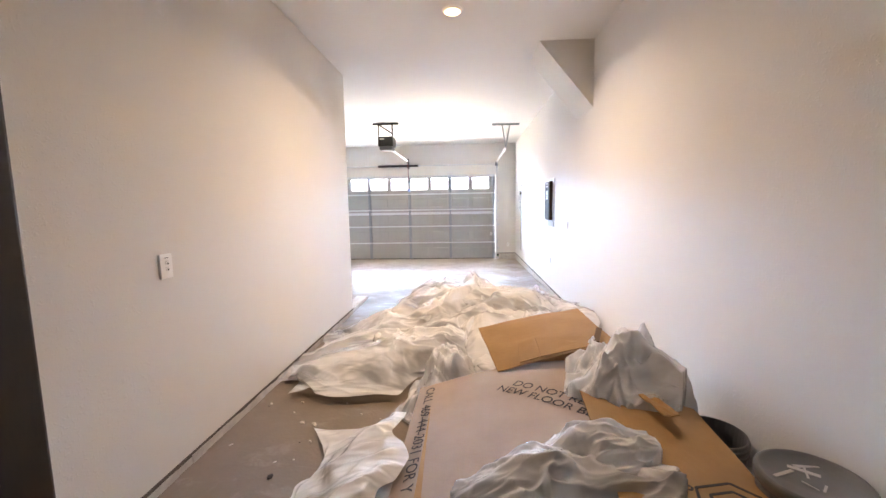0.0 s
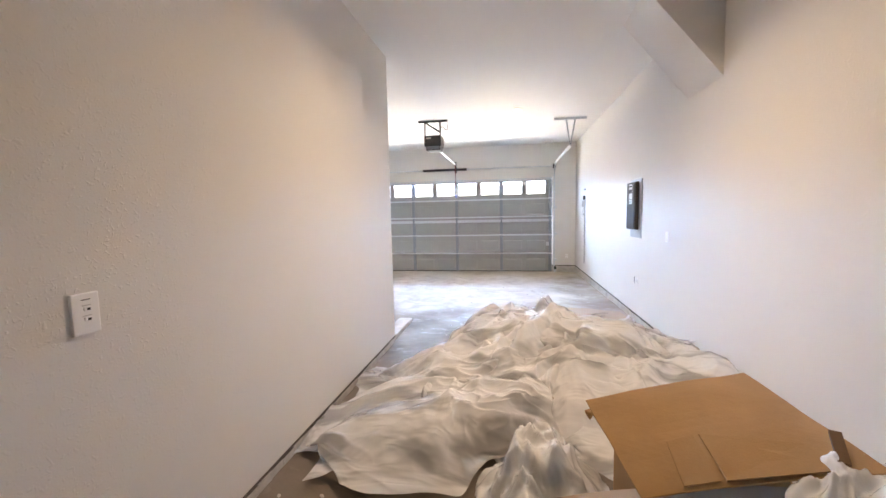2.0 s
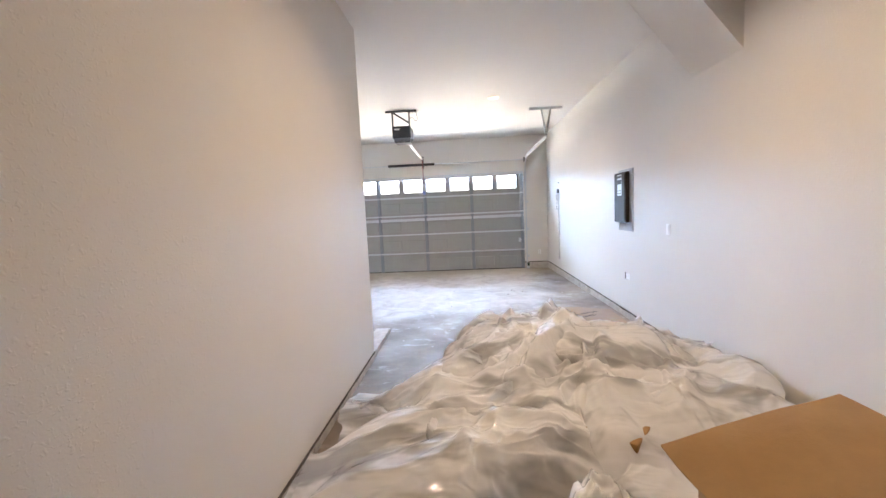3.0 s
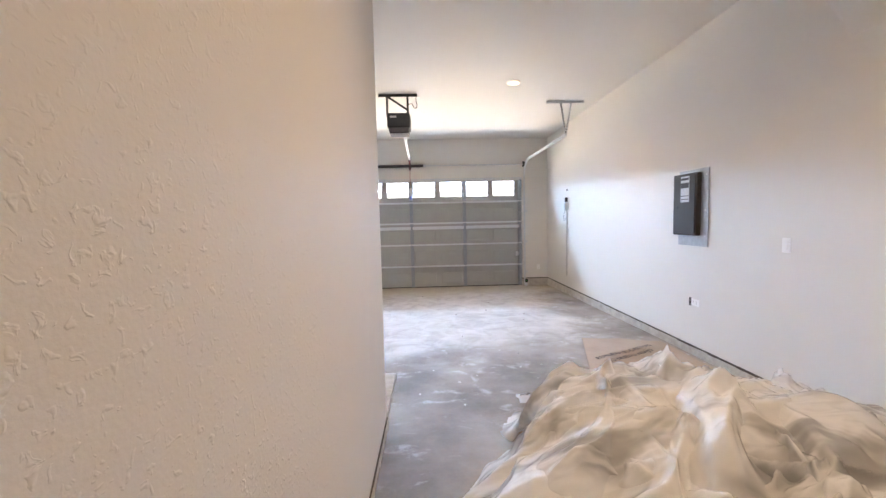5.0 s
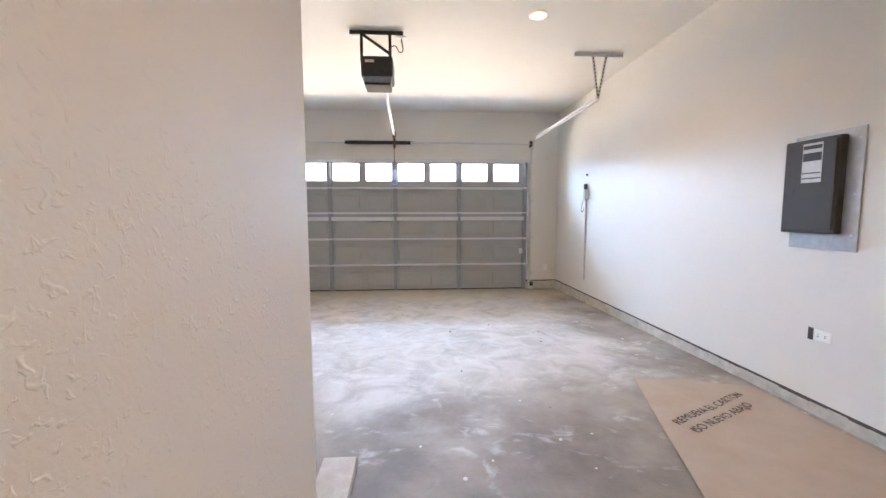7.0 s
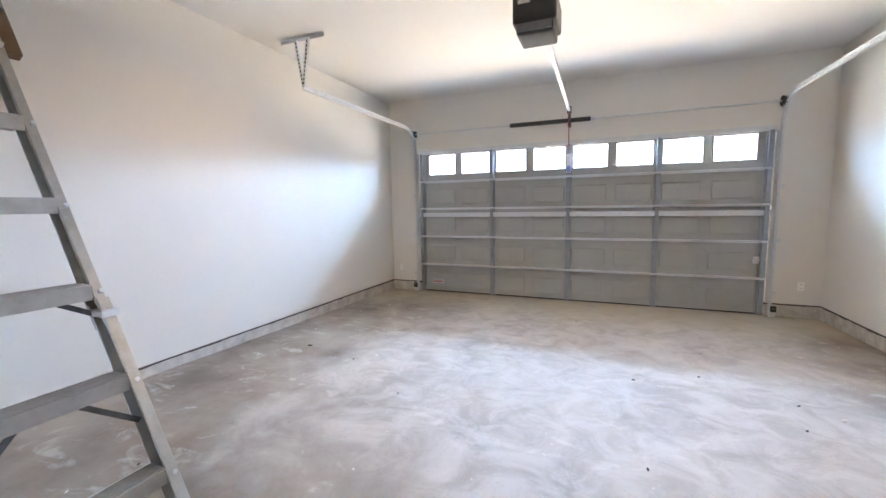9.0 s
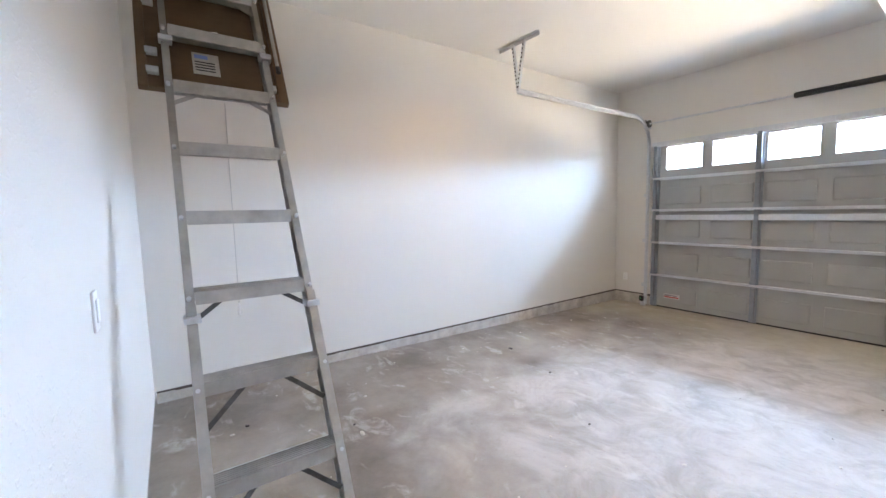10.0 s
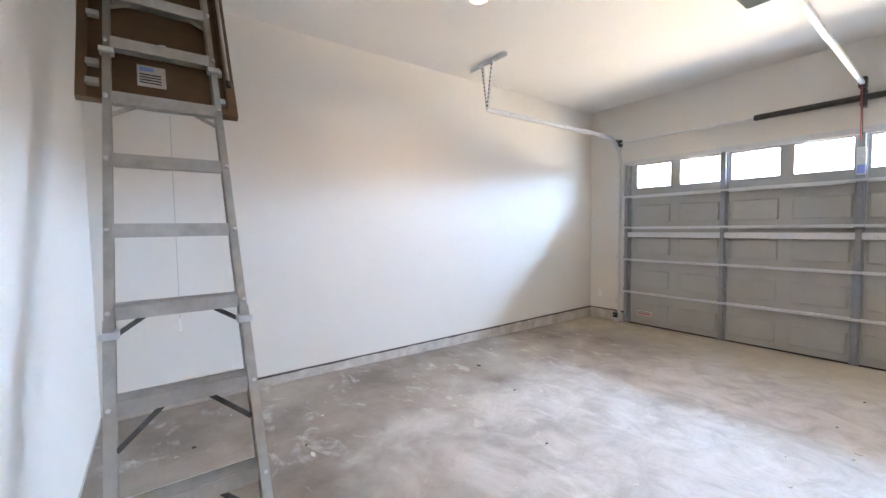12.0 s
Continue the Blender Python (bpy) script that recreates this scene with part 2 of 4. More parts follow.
HAZE.node_tree.nodes["Principled BSDF"].inputs["Emission Strength"].default_value = 2.2
GLASS = bpy.data.materials.new("window_glass")
GLASS.use_nodes = True
gb = GLASS.node_tree.nodes["Principled BSDF"]
gb.inputs["Transmission Weight"].default_value, gb.inputs["Roughness"].default_value, gb.inputs["IOR"].default_value = 1.0, 0.02, 1.45


# ---- mesh helpers ----
def add_box(bm, x0, x1, y0, y1, z0, z1, bevel=0.0, m=None):
    r = bmesh.ops.create_cube(bm, size=1)
    vs = r["verts"]
    bmesh.ops.scale(bm, verts=vs, vec=(abs(x1 - x0), abs(y1 - y0), abs(z1 - z0)))
    bmesh.ops.translate(bm, verts=vs, vec=((x0 + x1) / 2, (y0 + y1) / 2, (z0 + z1) / 2))
    if bevel:
        es = list({e for v in vs for e in v.link_edges})
        vs = bmesh.ops.bevel(bm, geom=es, offset=bevel, segments=2, affect="EDGES", profile=0.6)["verts"]
        vs = list({v for v in vs})
    if m is not None:
        bmesh.ops.transform(bm, matrix=m, verts=list({v for v in vs if v.is_valid}))
    return vs


def add_cyl(bm, a, b, r, seg=12, r2=None):
    a, b = Vector(a), Vector(b)
    d = b - a
    q = Vector((0, 0, 1)).rotation_difference(d).to_matrix().to_4x4()
    bmesh.ops.create_cone(bm, cap_ends=True, segments=seg, radius1=r, radius2=r if r2 is None else r2, depth=d.length,
                          matrix=Matrix.Translation((a + b) / 2) @ q)


def add_bar(bm, a, b, w, h, up=(0, 0, 1)):
    """A bar of section w (sideways) by h (along up) from a to b."""
    a, b = Vector(a), Vector(b)
    d = (b - a).normalized()
    s = d.cross(Vector(up)).normalized()
    u = s.cross(d).normalized()
    rot = Matrix((s, d, u)).transposed().to_4x4()
    r = bmesh.ops.create_cube(bm, size=1)
    bmesh.ops.scale(bm, verts=r["verts"], vec=(w, (b - a).length, h))
    bmesh.ops.transform(bm, matrix=Matrix.Translation((a + b) / 2) @ rot, verts=r["verts"])


def part(name, bm, material, parent=None, label="", smooth=False):
    me = bpy.data.meshes.new(name)
    bm.normal_update()
    bm.to_mesh(me)
    bm.free()
    me.materials.append(material)
    if smooth:
        for p in me.polygons:
            p.use_smooth = True
    ob = new(name, me)
    if parent:
        ob.parent = parent
    if label:
        ob["label"] = label
    return ob


def box(name, x0, x1, y0, y1, z0, z1, material, parent=None, bevel=0.0, label=""):
    bm = bmesh.new()
    add_box(bm, x0, x1, y0, y1, z0, z1, bevel)
    return part(name, bm, material, parent, label)


def thing(name, label, category, m=None, group="", kind=""):
    e = new(name)
    if m is not None:
        e.matrix_world = m
    return tagged(e, label, category, group, kind)


def structure(ob, label, category):
    return tagged(ob, label, category, kind="structure")


def words(name, body, size, m, material, parent):
    """Flat lettering, turned into a mesh."""
    cu = bpy.data.curves.new(name, "FONT")
    cu.body, cu.size, cu.extrude = body, size, 0.0004
    tmp = bpy.data.objects.new(name, cu)
    scene.collection.objects.link(tmp)
    me = bpy.data.meshes.new_from_object(tmp.evaluated_get(bpy.context.evaluated_depsgraph_get()))
    bpy.data.objects.remove(tmp)
    me.transform(m)
    me.materials.clear()
    me.materials.append(material)
    ob = new(name, me)
    ob.parent = parent
    return ob


# ---- structure ----
bm = bmesh.new()
prof = [(0.12, -0.003), (0.0, 0.0), (-2.25, 0.0375), (-4.5, 0.075), (-6.5, 0.08), (YE - 0.3, 0.08)]
rows_ = [[bm.verts.new((x, y, z)) for x in (XL - 0.3, 0.0, XR + 0.3)] for y, z in prof]
low = [[bm.verts.new((x, y, -0.3)) for x in (XL - 0.3, 0.0, XR + 0.3)] for y, z in prof]
for q, flip in ((rows_, False), (low, True)):
    for a, c in zip(q[:-1], q[1:]):
        for i in range(2):
            bm.faces.new((a[i], a[i + 1], c[i + 1], c[i]) if flip else (a[i], c[i], c[i + 1], a[i + 1]))
floor = structure(part("floor", bm, SLAB), "grey trowelled concrete garage slab with dust swirls", "floor")
ground = structure(box("ground", -400, 400, 0.125, 800, -0.42, -0.02, GROUND), "pale concrete driveway and ground outside", "ground")
structure(box("backdrop", -260, 260, 90, 91, -0.42, 160, HAZE), "bright hazy sky beyond the driveway", "sky")
# ceiling with the attic opening
HX0, HX1, HY0, HY1 = -2.42, -1.02, -6.27, -5.53
bm = bmesh.new()
x0, x1, y0, y1 = XL - 0.15, XR + 0.15, YE - 0.15, 0.15
for q in ((x0, HX0, y0, y1), (HX1, x1, y0, y1), (HX0, HX1, y0, HY0), (HX0, HX1, HY1, y1)):
    add_box(bm, *q, ZC, ZC + 0.15)
ceiling = structure(part("ceiling", bm, CEIL), "white textured drywall ceiling", "ceiling")
# unseen box added over the opening so that no daylight leaks in
shaft = thing("hatch_blocker", "dark plain unseen box added above the hatch opening against stray light", "attic", kind="structure")
for q in ((HX0 - 0.05, HX0, HY0, HY1), (HX1, HX1 + 0.05, HY0, HY1), (HX0, HX1, HY0 - 0.05, HY0), (HX0, HX1, HY1, HY1 + 0.05)):
    box("blocker_side", *q, ZC + 0.15, ZC + 0.9, HATCH, shaft)
box("blocker_top", HX0 - 0.05, HX1 + 0.05, HY0 - 0.05, HY1 + 0.05, ZC + 0.9, ZC + 0.95, HATCH, shaft)

structure(box("wall_right", XR, XR + 0.15, YE - 0.15, 0.15, LEDGE, ZC, WALL), "warm white textured drywall side wall", "wall")
structure(box("wall_left", XL - 0.15, XL, YB - 0.15, 0.15, LEDGE, ZC, WALL), "warm white textured drywall side wall", "wall")
structure(box("wall_back", XL, XW, YB - 0.12, YB, 0.135, ZC, WALL), "warm white textured drywall back wall", "wall")
structure(box("wall_passage", XW - 0.12, XW, YE, YB - 0.12, 0.135, ZC, WALL), "warm white textured drywall passage wall", "wall")
we = thing("wall_end", "warm white drywall end wall with a doorway", "wall", kind="structure")
for q in ((XW, 1.20, 0.08, ZC), (2.12, XR, 0.08, ZC), (1.20, 2.12, 2.15, ZC)):
    box("wall_panel", q[0], q[1], -12.27, -12.15, q[2], q[3], WALL, we)
# added out of view to seal the doorway from the sky
structure(box("wall_closure", XW, XR, YE - 0.12, YE, 0.0, ZC, WALL), "plain warm white unseen wall added to seal the space behind the doorway", "wall")
DL, DR, DT = -2.56, 2.56, 2.50
wf = thing("wall_front", "warm white drywall wall round the garage door", "wall", kind="structure")
box("wall_panel", XL, DL, 0.0, 0.15, LEDGE, ZC, WALL, wf)
box("wall_panel", DR, XR, 0.0, 0.15, LEDGE, ZC, WALL, wf)
box("wall_panel", DL, DR, 0.0, 0.15, DT, ZC, WALL, wf)

# concrete stems that show under the drywall, with the dark gap above them
def stem(x0, x1, y0, y1, top, label):
    s = thing("baseboard", label, "foundation ledge", kind="structure")
    bm = bmesh.new()
    along_y = abs(y1 - y0) > abs(x1 - x0)
    n = max(3, int(max(abs(y1 - y0), abs(x1 - x0)) / 0.12))
    rnd = random.Random(int(1000 * abs(x0 + y1)))
    for i in range(n):
        a, b = i / n, (i + 1) / n
        j = rnd.uniform(-0.004, 0.004)
        k = rnd.uniform(-0.006, 0.004)
        if along_y:
            add_box(bm, x0 + (j if x0 > 0 else 0), x1 + (j if x0 < 0 else 0), y0 + (y1 - y0) * a, y0 + (y1 - y0) * b, 0, top - 0.017 + k)
        else:
            add_box(bm, x0 + (x1 - x0) * a, x0 + (x1 - x0) * b, y0 + j, y1, 0, top - 0.017 + k)
    part("concrete", bm, STEM, s)
    bm = bmesh.new()
    if along_y:
        add_box(bm, min(x0, x1) + 0.005, max(x0, x1) - 0.005, y0, y1, top - 0.045, top - 0.001)
    else:
        add_box(bm, x0, x1, y0 + 0.005, y1, top - 0.045, top - 0.001)
    part("gap", bm, TAR, s, "dark gap under the drywall")
    return s


stem(XR - 0.012, XR + 0.14, YE, -0.007, LEDGE, "rough dirty concrete ledge under the side wall")
stem(XL - 0.14, XL + 0.012, YB + 0.014, -0.007, LEDGE, "rough dirty concrete ledge under the side wall")
stem(XL + 0.007, DL, -0.012, 0.14, LEDGE, "rough concrete ledge beside the garage door")
stem(DR, XR - 0.007, -0.012, 0.14, LEDGE, "rough concrete ledge beside the garage door")
box("baseboard", XL, XW - 0.11, YB - 0.11, YB - 0.004, 0.02, 0.135, STEM)["kind"] = "structure"
stem(XW - 0.11, XW + 0.012, YE, YB - 0.002, 0.145, "dirty concrete ledge under the passage wall")

# low concrete kerb that runs on past the end of the passage wall
bm = bmesh.new()
vs = add_box(bm, -0.13, 0.055, YB + 0.004, -5.45, 0, 0.125, 0.006)
tagged(part("kerb", bm, STEM), "low rough concrete kerb running on past the wall end", "kerb", kind="structure")

# boxed slope under a stair, high on the side wall
bm = bmesh.new()
pts = [(2.55, ZC), (XR, ZC), (XR, 2.665)]
lo = [bm.verts.new((x, -7.2, z)) for x, z in pts]
hi = [bm.verts.new((x, -6.55, z)) for x, z in pts]
bm.faces.new(lo)
bm.faces.new(hi[::-1])
for i in range(3):
    j = (i + 1) % 3
    bm.faces.new((lo[j], lo[i], hi[i], hi[j]))
bmesh.ops.recalc_face_normals(bm, faces=bm.faces)
structure(part("soffit", bm, WALL), "slanted drywall soffit box at the ceiling", "soffit")

# dark open door at the start
d = thing("door_1", "dark brown open entry door at the passage start", "door", kind="structure")
box("door_leaf", 1.20, 1.24, -12.14, -11.415, 0.09, 2.13, WOOD, d, 0.004)
bm = bmesh.new()
add_cyl(bm, (1.24, -11.45, 1.05), (1.29, -11.45, 1.05), 0.012, 12)
add_box(bm, 1.285, 1.30, -11.56, -11.44, 1.04, 1.06, 0.004)
part("door_handle", bm, GALV, d)


# ---- ceiling lamps ----
def ceiling_lamp(x, y):
    e = thing("recessed_light", "round white recessed ceiling light glowing warm", "ceiling light", pose(x, y, ZC), "recessed ceiling lights")
    bm = bmesh.new()
    bmesh.ops.create_circle(bm, cap_ends=False, segments=32, radius=0.095, matrix=Matrix.Translation((0, 0, -0.001)))
    outer = list(bm.edges)
    r = bmesh.ops.extrude_edge_only(bm, edges=outer)
    nv = [v for v in r["geom"] if isinstance(v, bmesh.types.BMVert)]
    bmesh.ops.scale(bm, verts=nv, vec=(0.78, 0.78, 1))
    bmesh.ops.translate(bm, verts=nv, vec=(0, 0, -0.014))
    part("trim", bm, WHITE, e, smooth=True)
    bm = bmesh.new()
    add_cyl(bm, (0, 0, -0.018), (0, 0, -0.004), 0.074, 32)
    part("diffuser", bm, glow, e, "glowing warm diffuser")
    return e


for lx, ly in LAMPS:
    ceiling_lamp(lx, ly)


# ---- garage door ----
gd = thing("garage_door", "grey steel sectional garage door with eight small windows", "garage door")
LEVELS = [0.0, 0.50, 1.0, 1.495, 1.965, 2.48]
WIN_Z0, WIN_Z1 = 2.085, 2.425
WINX = [(-2.375 + i * 0.608, -2.375 + i * 0.608 + 0.495) for i in range(8)]


def door_section(z0, z1, windows):
    bm = bmesh.new()
    if not windows:
        add_box(bm, -2.555, 2.555, 0.03, 0.075, z0 + 0.004, z1 - 0.004, 0.003)
    else:
        add_box(bm, -2.555, 2.555, 0.03, 0.075, z0 + 0.004, WIN_Z0)
        add_box(bm, -2.555, 2.555, 0.03, 0.075, WIN_Z1, z1 - 0.004)
        xs = [-2.555] + [v for w in WINX for v in w] + [2.555]
        for a, b in zip(xs[0::2], xs[1::2]):
            add_box(bm, a, b, 0.03, 0.075, WIN_Z0, WIN_Z1)
    s = part("door_section", bm, DOOR_STEEL, gd)
    if windows:
        for a, b in WINX:
            bm = bmesh.new()
            for x0, x1, q0, q1 in ((a - 0.02, b + 0.02, WIN_Z0 - 0.02, WIN_Z0 + 0.008), (a - 0.02, b + 0.02, WIN_Z1 - 0.008, WIN_Z1 + 0.02),
                                   (a - 0.02, a + 0.008, WIN_Z0 + 0.008, WIN_Z1 - 0.008), (b - 0.008, b + 0.02, WIN_Z0 + 0.008, WIN_Z1 - 0.008)):
                add_box(bm, x0, x1, 0.018, 0.045, q0, q1)
            part("window_frame", bm, DOOR_STEEL, s)
            g = box("pane", a, b, 0.05, 0.054, WIN_Z0, WIN_Z1, GLASS, s)
            g.visible_shadow = False
    else:
        # pressed long panels: a shallow raised frame for each field
        for i in range(8):
            cx = -2.13 + i * 0.608
            zc = (z0 + z1) / 2 - 0.03
            bm = bmesh.new()
            add_box(bm, cx - 0.24, cx + 0.24, 0.016, 0.045, zc - 0.125, zc + 0.125, 0.013)
            part("pressed_panel", bm, DOOR_STEEL, s)
    return s


for i in range(5):
    door_section(LEVELS[i], LEVELS[i + 1], i == 4)
for x in (-2.50, -1.22, 0.0, 1.22, 2.50):
    for i in range(5):
        z0, z1 = LEVELS[i] + 0.01, LEVELS[i + 1] - 0.01
        bm = bmesh.new()
        w = 0.04
        add_box(bm, x - w, x + w, -0.002, 0.031, z0, z1, 0.003)
        add_box(bm, x - w * 0.6, x + w * 0.6, -0.047, -0.001, z0 + 0.02, z1 - 0.02, 0.003)
        part("stile", bm, STILE, gd)
for z in LEVELS[1:5]:
    bm = bmesh.new()
    add_box(bm, -2.55, 2.55, -0.040, 0.028, z + 0.010, z + 0.014)
    add_box(bm, -2.55, 2.55, -0.044, -0.040, z - 0.012, z + 0.014)
    add_box(bm, -2.55, 2.55, 0.018, 0.028, z - 0.024, z + 0.010)
    part("rail", bm, GALV, gd)
    for x in (-2.50, -1.22, 0.0, 1.22, 2.50):
        bm = bmesh.new()
        add_box(bm, x - 0.035, x + 0.035, -0.005, 0.01, z - 0.075, z - 0.026, 0.003)
        add_box(bm, x - 0.035, x + 0.035, -0.05, 0.004, z + 0.016, z + 0.06, 0.003)
        for q in (-0.05,):
            add_cyl(bm, (x, -0.012, z + q), (x, -0.004, z + q), 0.007, 6)
        part("hinge", bm, STILE, gd)
# strut across the middle and the top one
for z in (1.385, 2.47):
    bm = bmesh.new()
    add_box(bm, -2.55, 2.55, -0.035, 0.012, z - 0.025, z + 0.025, 0.004)
    add_box(bm, -2.55, 2.55, -0.04, -0.034, z - 0.036, z + 0.036)
    part("strut", bm, GALV, gd)
box("bottom_seal", -2.55, 2.55, 0.022, 0.08, 0.001, 0.02, BLACK, gd)
lab = box("warning_label", -2.345, -2.12, 0.010, 0.0165, 0.155, 0.225, LABEL, gd, label="white warning label with red stripe")
box("red_bar", -2.335, -2.13, 0.007, 0.0095, 0.17, 0.185, RED_INK, lab)
for q in (0.195, 0.207):
    box("text_line", -2.335, -2.15, 0.007, 0.0095, q, q + 0.005, INK, lab)
lk = box("lock", 2.40, 2.46, -0.03, 0.012, 0.70, 0.80, GALV, gd, 0.004, "small slide lock")
box("lock_bolt", 2.46, 2.55, -0.018, -0.004, 0.742, 0.758, GALV, lk, 0.002)


# ---- tracks, shaft, springs ----
def profile_sweep(points, w, h):
    bm = bmesh.new()
    for a, b in zip(points[:-1], points[1:]):
        add_bar(bm, a, b, w, h, (1, 0, 0))
    return bm


RAIL_Z = 2.86


def door_track(s, end_y):
    x = 2.60 * s
    t = thing("door_track", "galvanised steel garage door track curving under the ceiling", "door track", group="door tracks")
    curve = [(x, -0.045, 0.02), (x, -0.045, RAIL_Z - 0.38)]
    for k in range(1, 9):
        a = k / 8 * math.pi / 2
        curve.append((x, -0.045 - 0.38 * (1 - math.cos(a)), RAIL_Z - 0.38 + 0.38 * math.sin(a)))
    curve.append((x, end_y, RAIL_Z))
    bm = bmesh.new()
    for a, b in zip(curve[:-1], curve[1:]):
        add_bar(bm, (a[0] + s * 0.012, a[1], a[2]), (b[0] + s * 0.012, b[1], b[2]), 0.052, 0.004, (1, 0, 0))
        d = (Vector(b) - Vector(a)).normalized()
        n = Vector((1, 0, 0)).cross(d)
        for sg in (-1, 1):
            add_bar(bm, Vector(a) + n * 0.025 * sg, Vector(b) + n * 0.025 * sg, 0.004, 0.026, (1, 0, 0))
    part("track", bm, GALV, t)
    for z in (0.3, 1.0, 1.7):
        part("track_bracket", _angle(x + s * 0.015, z, s), GALV, t)
    # perforated angle hanger
    bm = bmesh.new()
    add_box(bm, x - 0.30, x + 0.30, end_y - 0.02, end_y + 0.02, ZC - 0.004, ZC)
    add_box(bm, x - 0.30, x + 0.30, end_y + 0.016, end_y + 0.02, ZC - 0.04, ZC - 0.004)
    for k in range(15):
        xx = x - 0.285 + k * 0.0407
        add_box(bm, xx - 0.006, xx + 0.006, end_y + 0.012, end_y + 0.0165, ZC - 0.03, ZC - 0.016)
    part("hanger_plate", bm, GALV, t)
    for dx in (-0.08, 0.09):
        bm = bmesh.new()
        a, b = Vector((x + dx, end_y, ZC - 0.02)), Vector((x, end_y, RAIL_Z + 0.0))
        add_bar(bm, a, b, 0.03, 0.004, (0, 1, 0))
        add_bar(bm, a + Vector((0.014, 0.012, 0)), b + Vector((0.014, 0.012, 0)), 0.004, 0.026, (0, 1, 0))
        part("hanger_strap", bm, GALV, t, "perforated angle strap")
        dvec = (b - a) / 12
        bm = bmesh.new()
        for k in range(1, 12):
            p = a + dvec * k
            add_box(bm, p.x - 0.006, p.x + 0.006, p.y - 0.004, p.y - 0.0015, p.z - 0.009, p.z + 0.009)
        part("strap_holes", bm, SLOT, t)["kind"] = "stuff"
    return t


def _angle(x, z, s):
    bm = bmesh.new()
    add_box(bm, x, x + s * 0.05, -0.05, 0.0, z, z + 0.05, 0.002)
    return bm


door_track(-1, -2.85)
door_track(1, -2.80)

sh = thing("torsion_shaft", "steel torsion shaft with black spring above the door", "torsion spring")
bm = bmesh.new()
add_cyl(bm, (-2.60, -0.09, 2.79), (2.60, -0.09, 2.79), 0.0125, 12)
part("shaft", bm, GALV, sh)
bm = bmesh.new()
add_cyl(bm, (-0.90, -0.09, 2.79), (0.30, -0.09, 2.79), 0.030, 16)
for k in range(60):
    xx = -0.89 + k * 0.02
    add_cyl(bm, (xx, -0.09, 2.79), (xx + 0.011, -0.09, 2.79), 0.0345, 14)
part("spring", bm, BLACK, sh, "black coil spring")
for x in (-2.60, 2.60):
    bm = bmesh.new()
    add_cyl(bm, (x - 0.03, -0.09, 2.79), (x + 0.03, -0.09, 2.79), 0.055, 20)
    add_cyl(bm, (x - 0.04, -0.09, 2.79), (x - 0.028, -0.09, 2.79), 0.066, 20)
    part("cable_drum", bm, DARK_STEEL, sh)
    bm = bmesh.new()
    add_box(bm, x - 0.005, x + 0.005, -0.13, 0.0, 2.72, 2.86, 0.003)
    part("end_bearing", bm, GALV, sh)
bm = bmesh.new()
add_box(bm, -0.02, 0.02, -0.125, 0.0, 2.70, 2.88, 0.004)
part("centre_bracket", bm, DARK_STEEL, sh)
bm = bmesh.new()
add_cyl(bm, (0.30, -0.09, 2.79), (0.36, -0.09, 2.79), 0.03, 14)
part("winding_cone", bm, GALV, sh)

# ---- opener ----
op = thing("garage_door_opener", "black garage door opener hung from perforated steel straps", "door opener")
bm = bmesh.new()
add_box(bm, -0.165, 0.165, -3.32, -2.96, 2.89, 3.10, 0.025)
add_box(bm, -0.14, 0.14, -3.29, -2.99, 2.82, 2.90, 0.02)
part("motor_housing", bm, BLACK, op)
bm = bmesh.new()
add_box(bm, -0.13, 0.13, -3.325, -3.31, 2.83, 2.89, 0.006)
part("light_lens", bm, BUCKET, op, "grey light lens")
bm = bmesh.new()
add_box(bm, -0.12, -0.03, -3.326, -3.319, 3.03, 3.055)
part("badge", bm, LABEL, op)
bm = bmesh.new()
add_box(bm, -0.29, 0.27, -3.20, -3.16, ZC - 0.004, ZC)
add_box(bm, -0.29, 0.27, -3.204, -3.20, ZC - 0.04, ZC)
for k in range(14):
    add_box(bm, -0.275 + k * 0.04, -0.255 + k * 0.04, -3.208, -3.203, ZC - 0.03, ZC - 0.014)
part("hanger_plate", bm, DARK_STEEL, op)
for a, b in (((-0.17, ZC - 0.02), (-0.17, 3.08)), ((0.13, ZC - 0.02), (0.13, 3.06)), ((-0.16, ZC - 0.03), (0.13, 3.17))):
    bm = bmesh.new()
    p, q = Vector((a[0], -3.18, a[1])), Vector((b[0], -3.18, b[1]))
    add_bar(bm, p, q, 0.03, 0.004, (0, 1, 0))
    n = max(4, int((q - p).length / 0.035))
    for k in range(n):
        c = p + (q - p) * (k + 0.5) / n
        add_box(bm, c.x - 0.011, c.x + 0.011, -3.186, -3.181, c.z - 0.008, c.z + 0.008)
    part("hanger_strap", bm, DARK_STEEL, op)
bm = bmesh.new()
add_bar(bm, (0.06, -2.97, 2.87), (0.0, -0.16, 2.92), 0.035, 0.03)
part("rail", bm, GALV, op, "bright galvanised drive rail")
bm = bmesh.new()
add_box(bm, -0.03, 0.03, -0.18, -0.09, 2.88, 2.98, 0.005)
part("header_bracket", bm, DARK_STEEL, op)
bm = bmesh.new()
add_bar(bm, (0.0, -0.20, 2.92), (0.0, -0.05, 2.42), 0.025, 0.006, (1, 0, 0))
part("door_arm", bm, DARK_STEEL, op)
bm = bmesh.new()
add_cyl(bm, (0.0, -0.20, 2.90), (0.0, -0.16, 2.35), 0.004, 6)
part("release_cord", bm, RED_INK, op, "red release cord")
bm = bmesh.new()
add_box(bm, -0.035, 0.035, -0.06, -0.04, 2.02, 2.30, 0.004)
part("arm_bracket", bm, GALV, op)
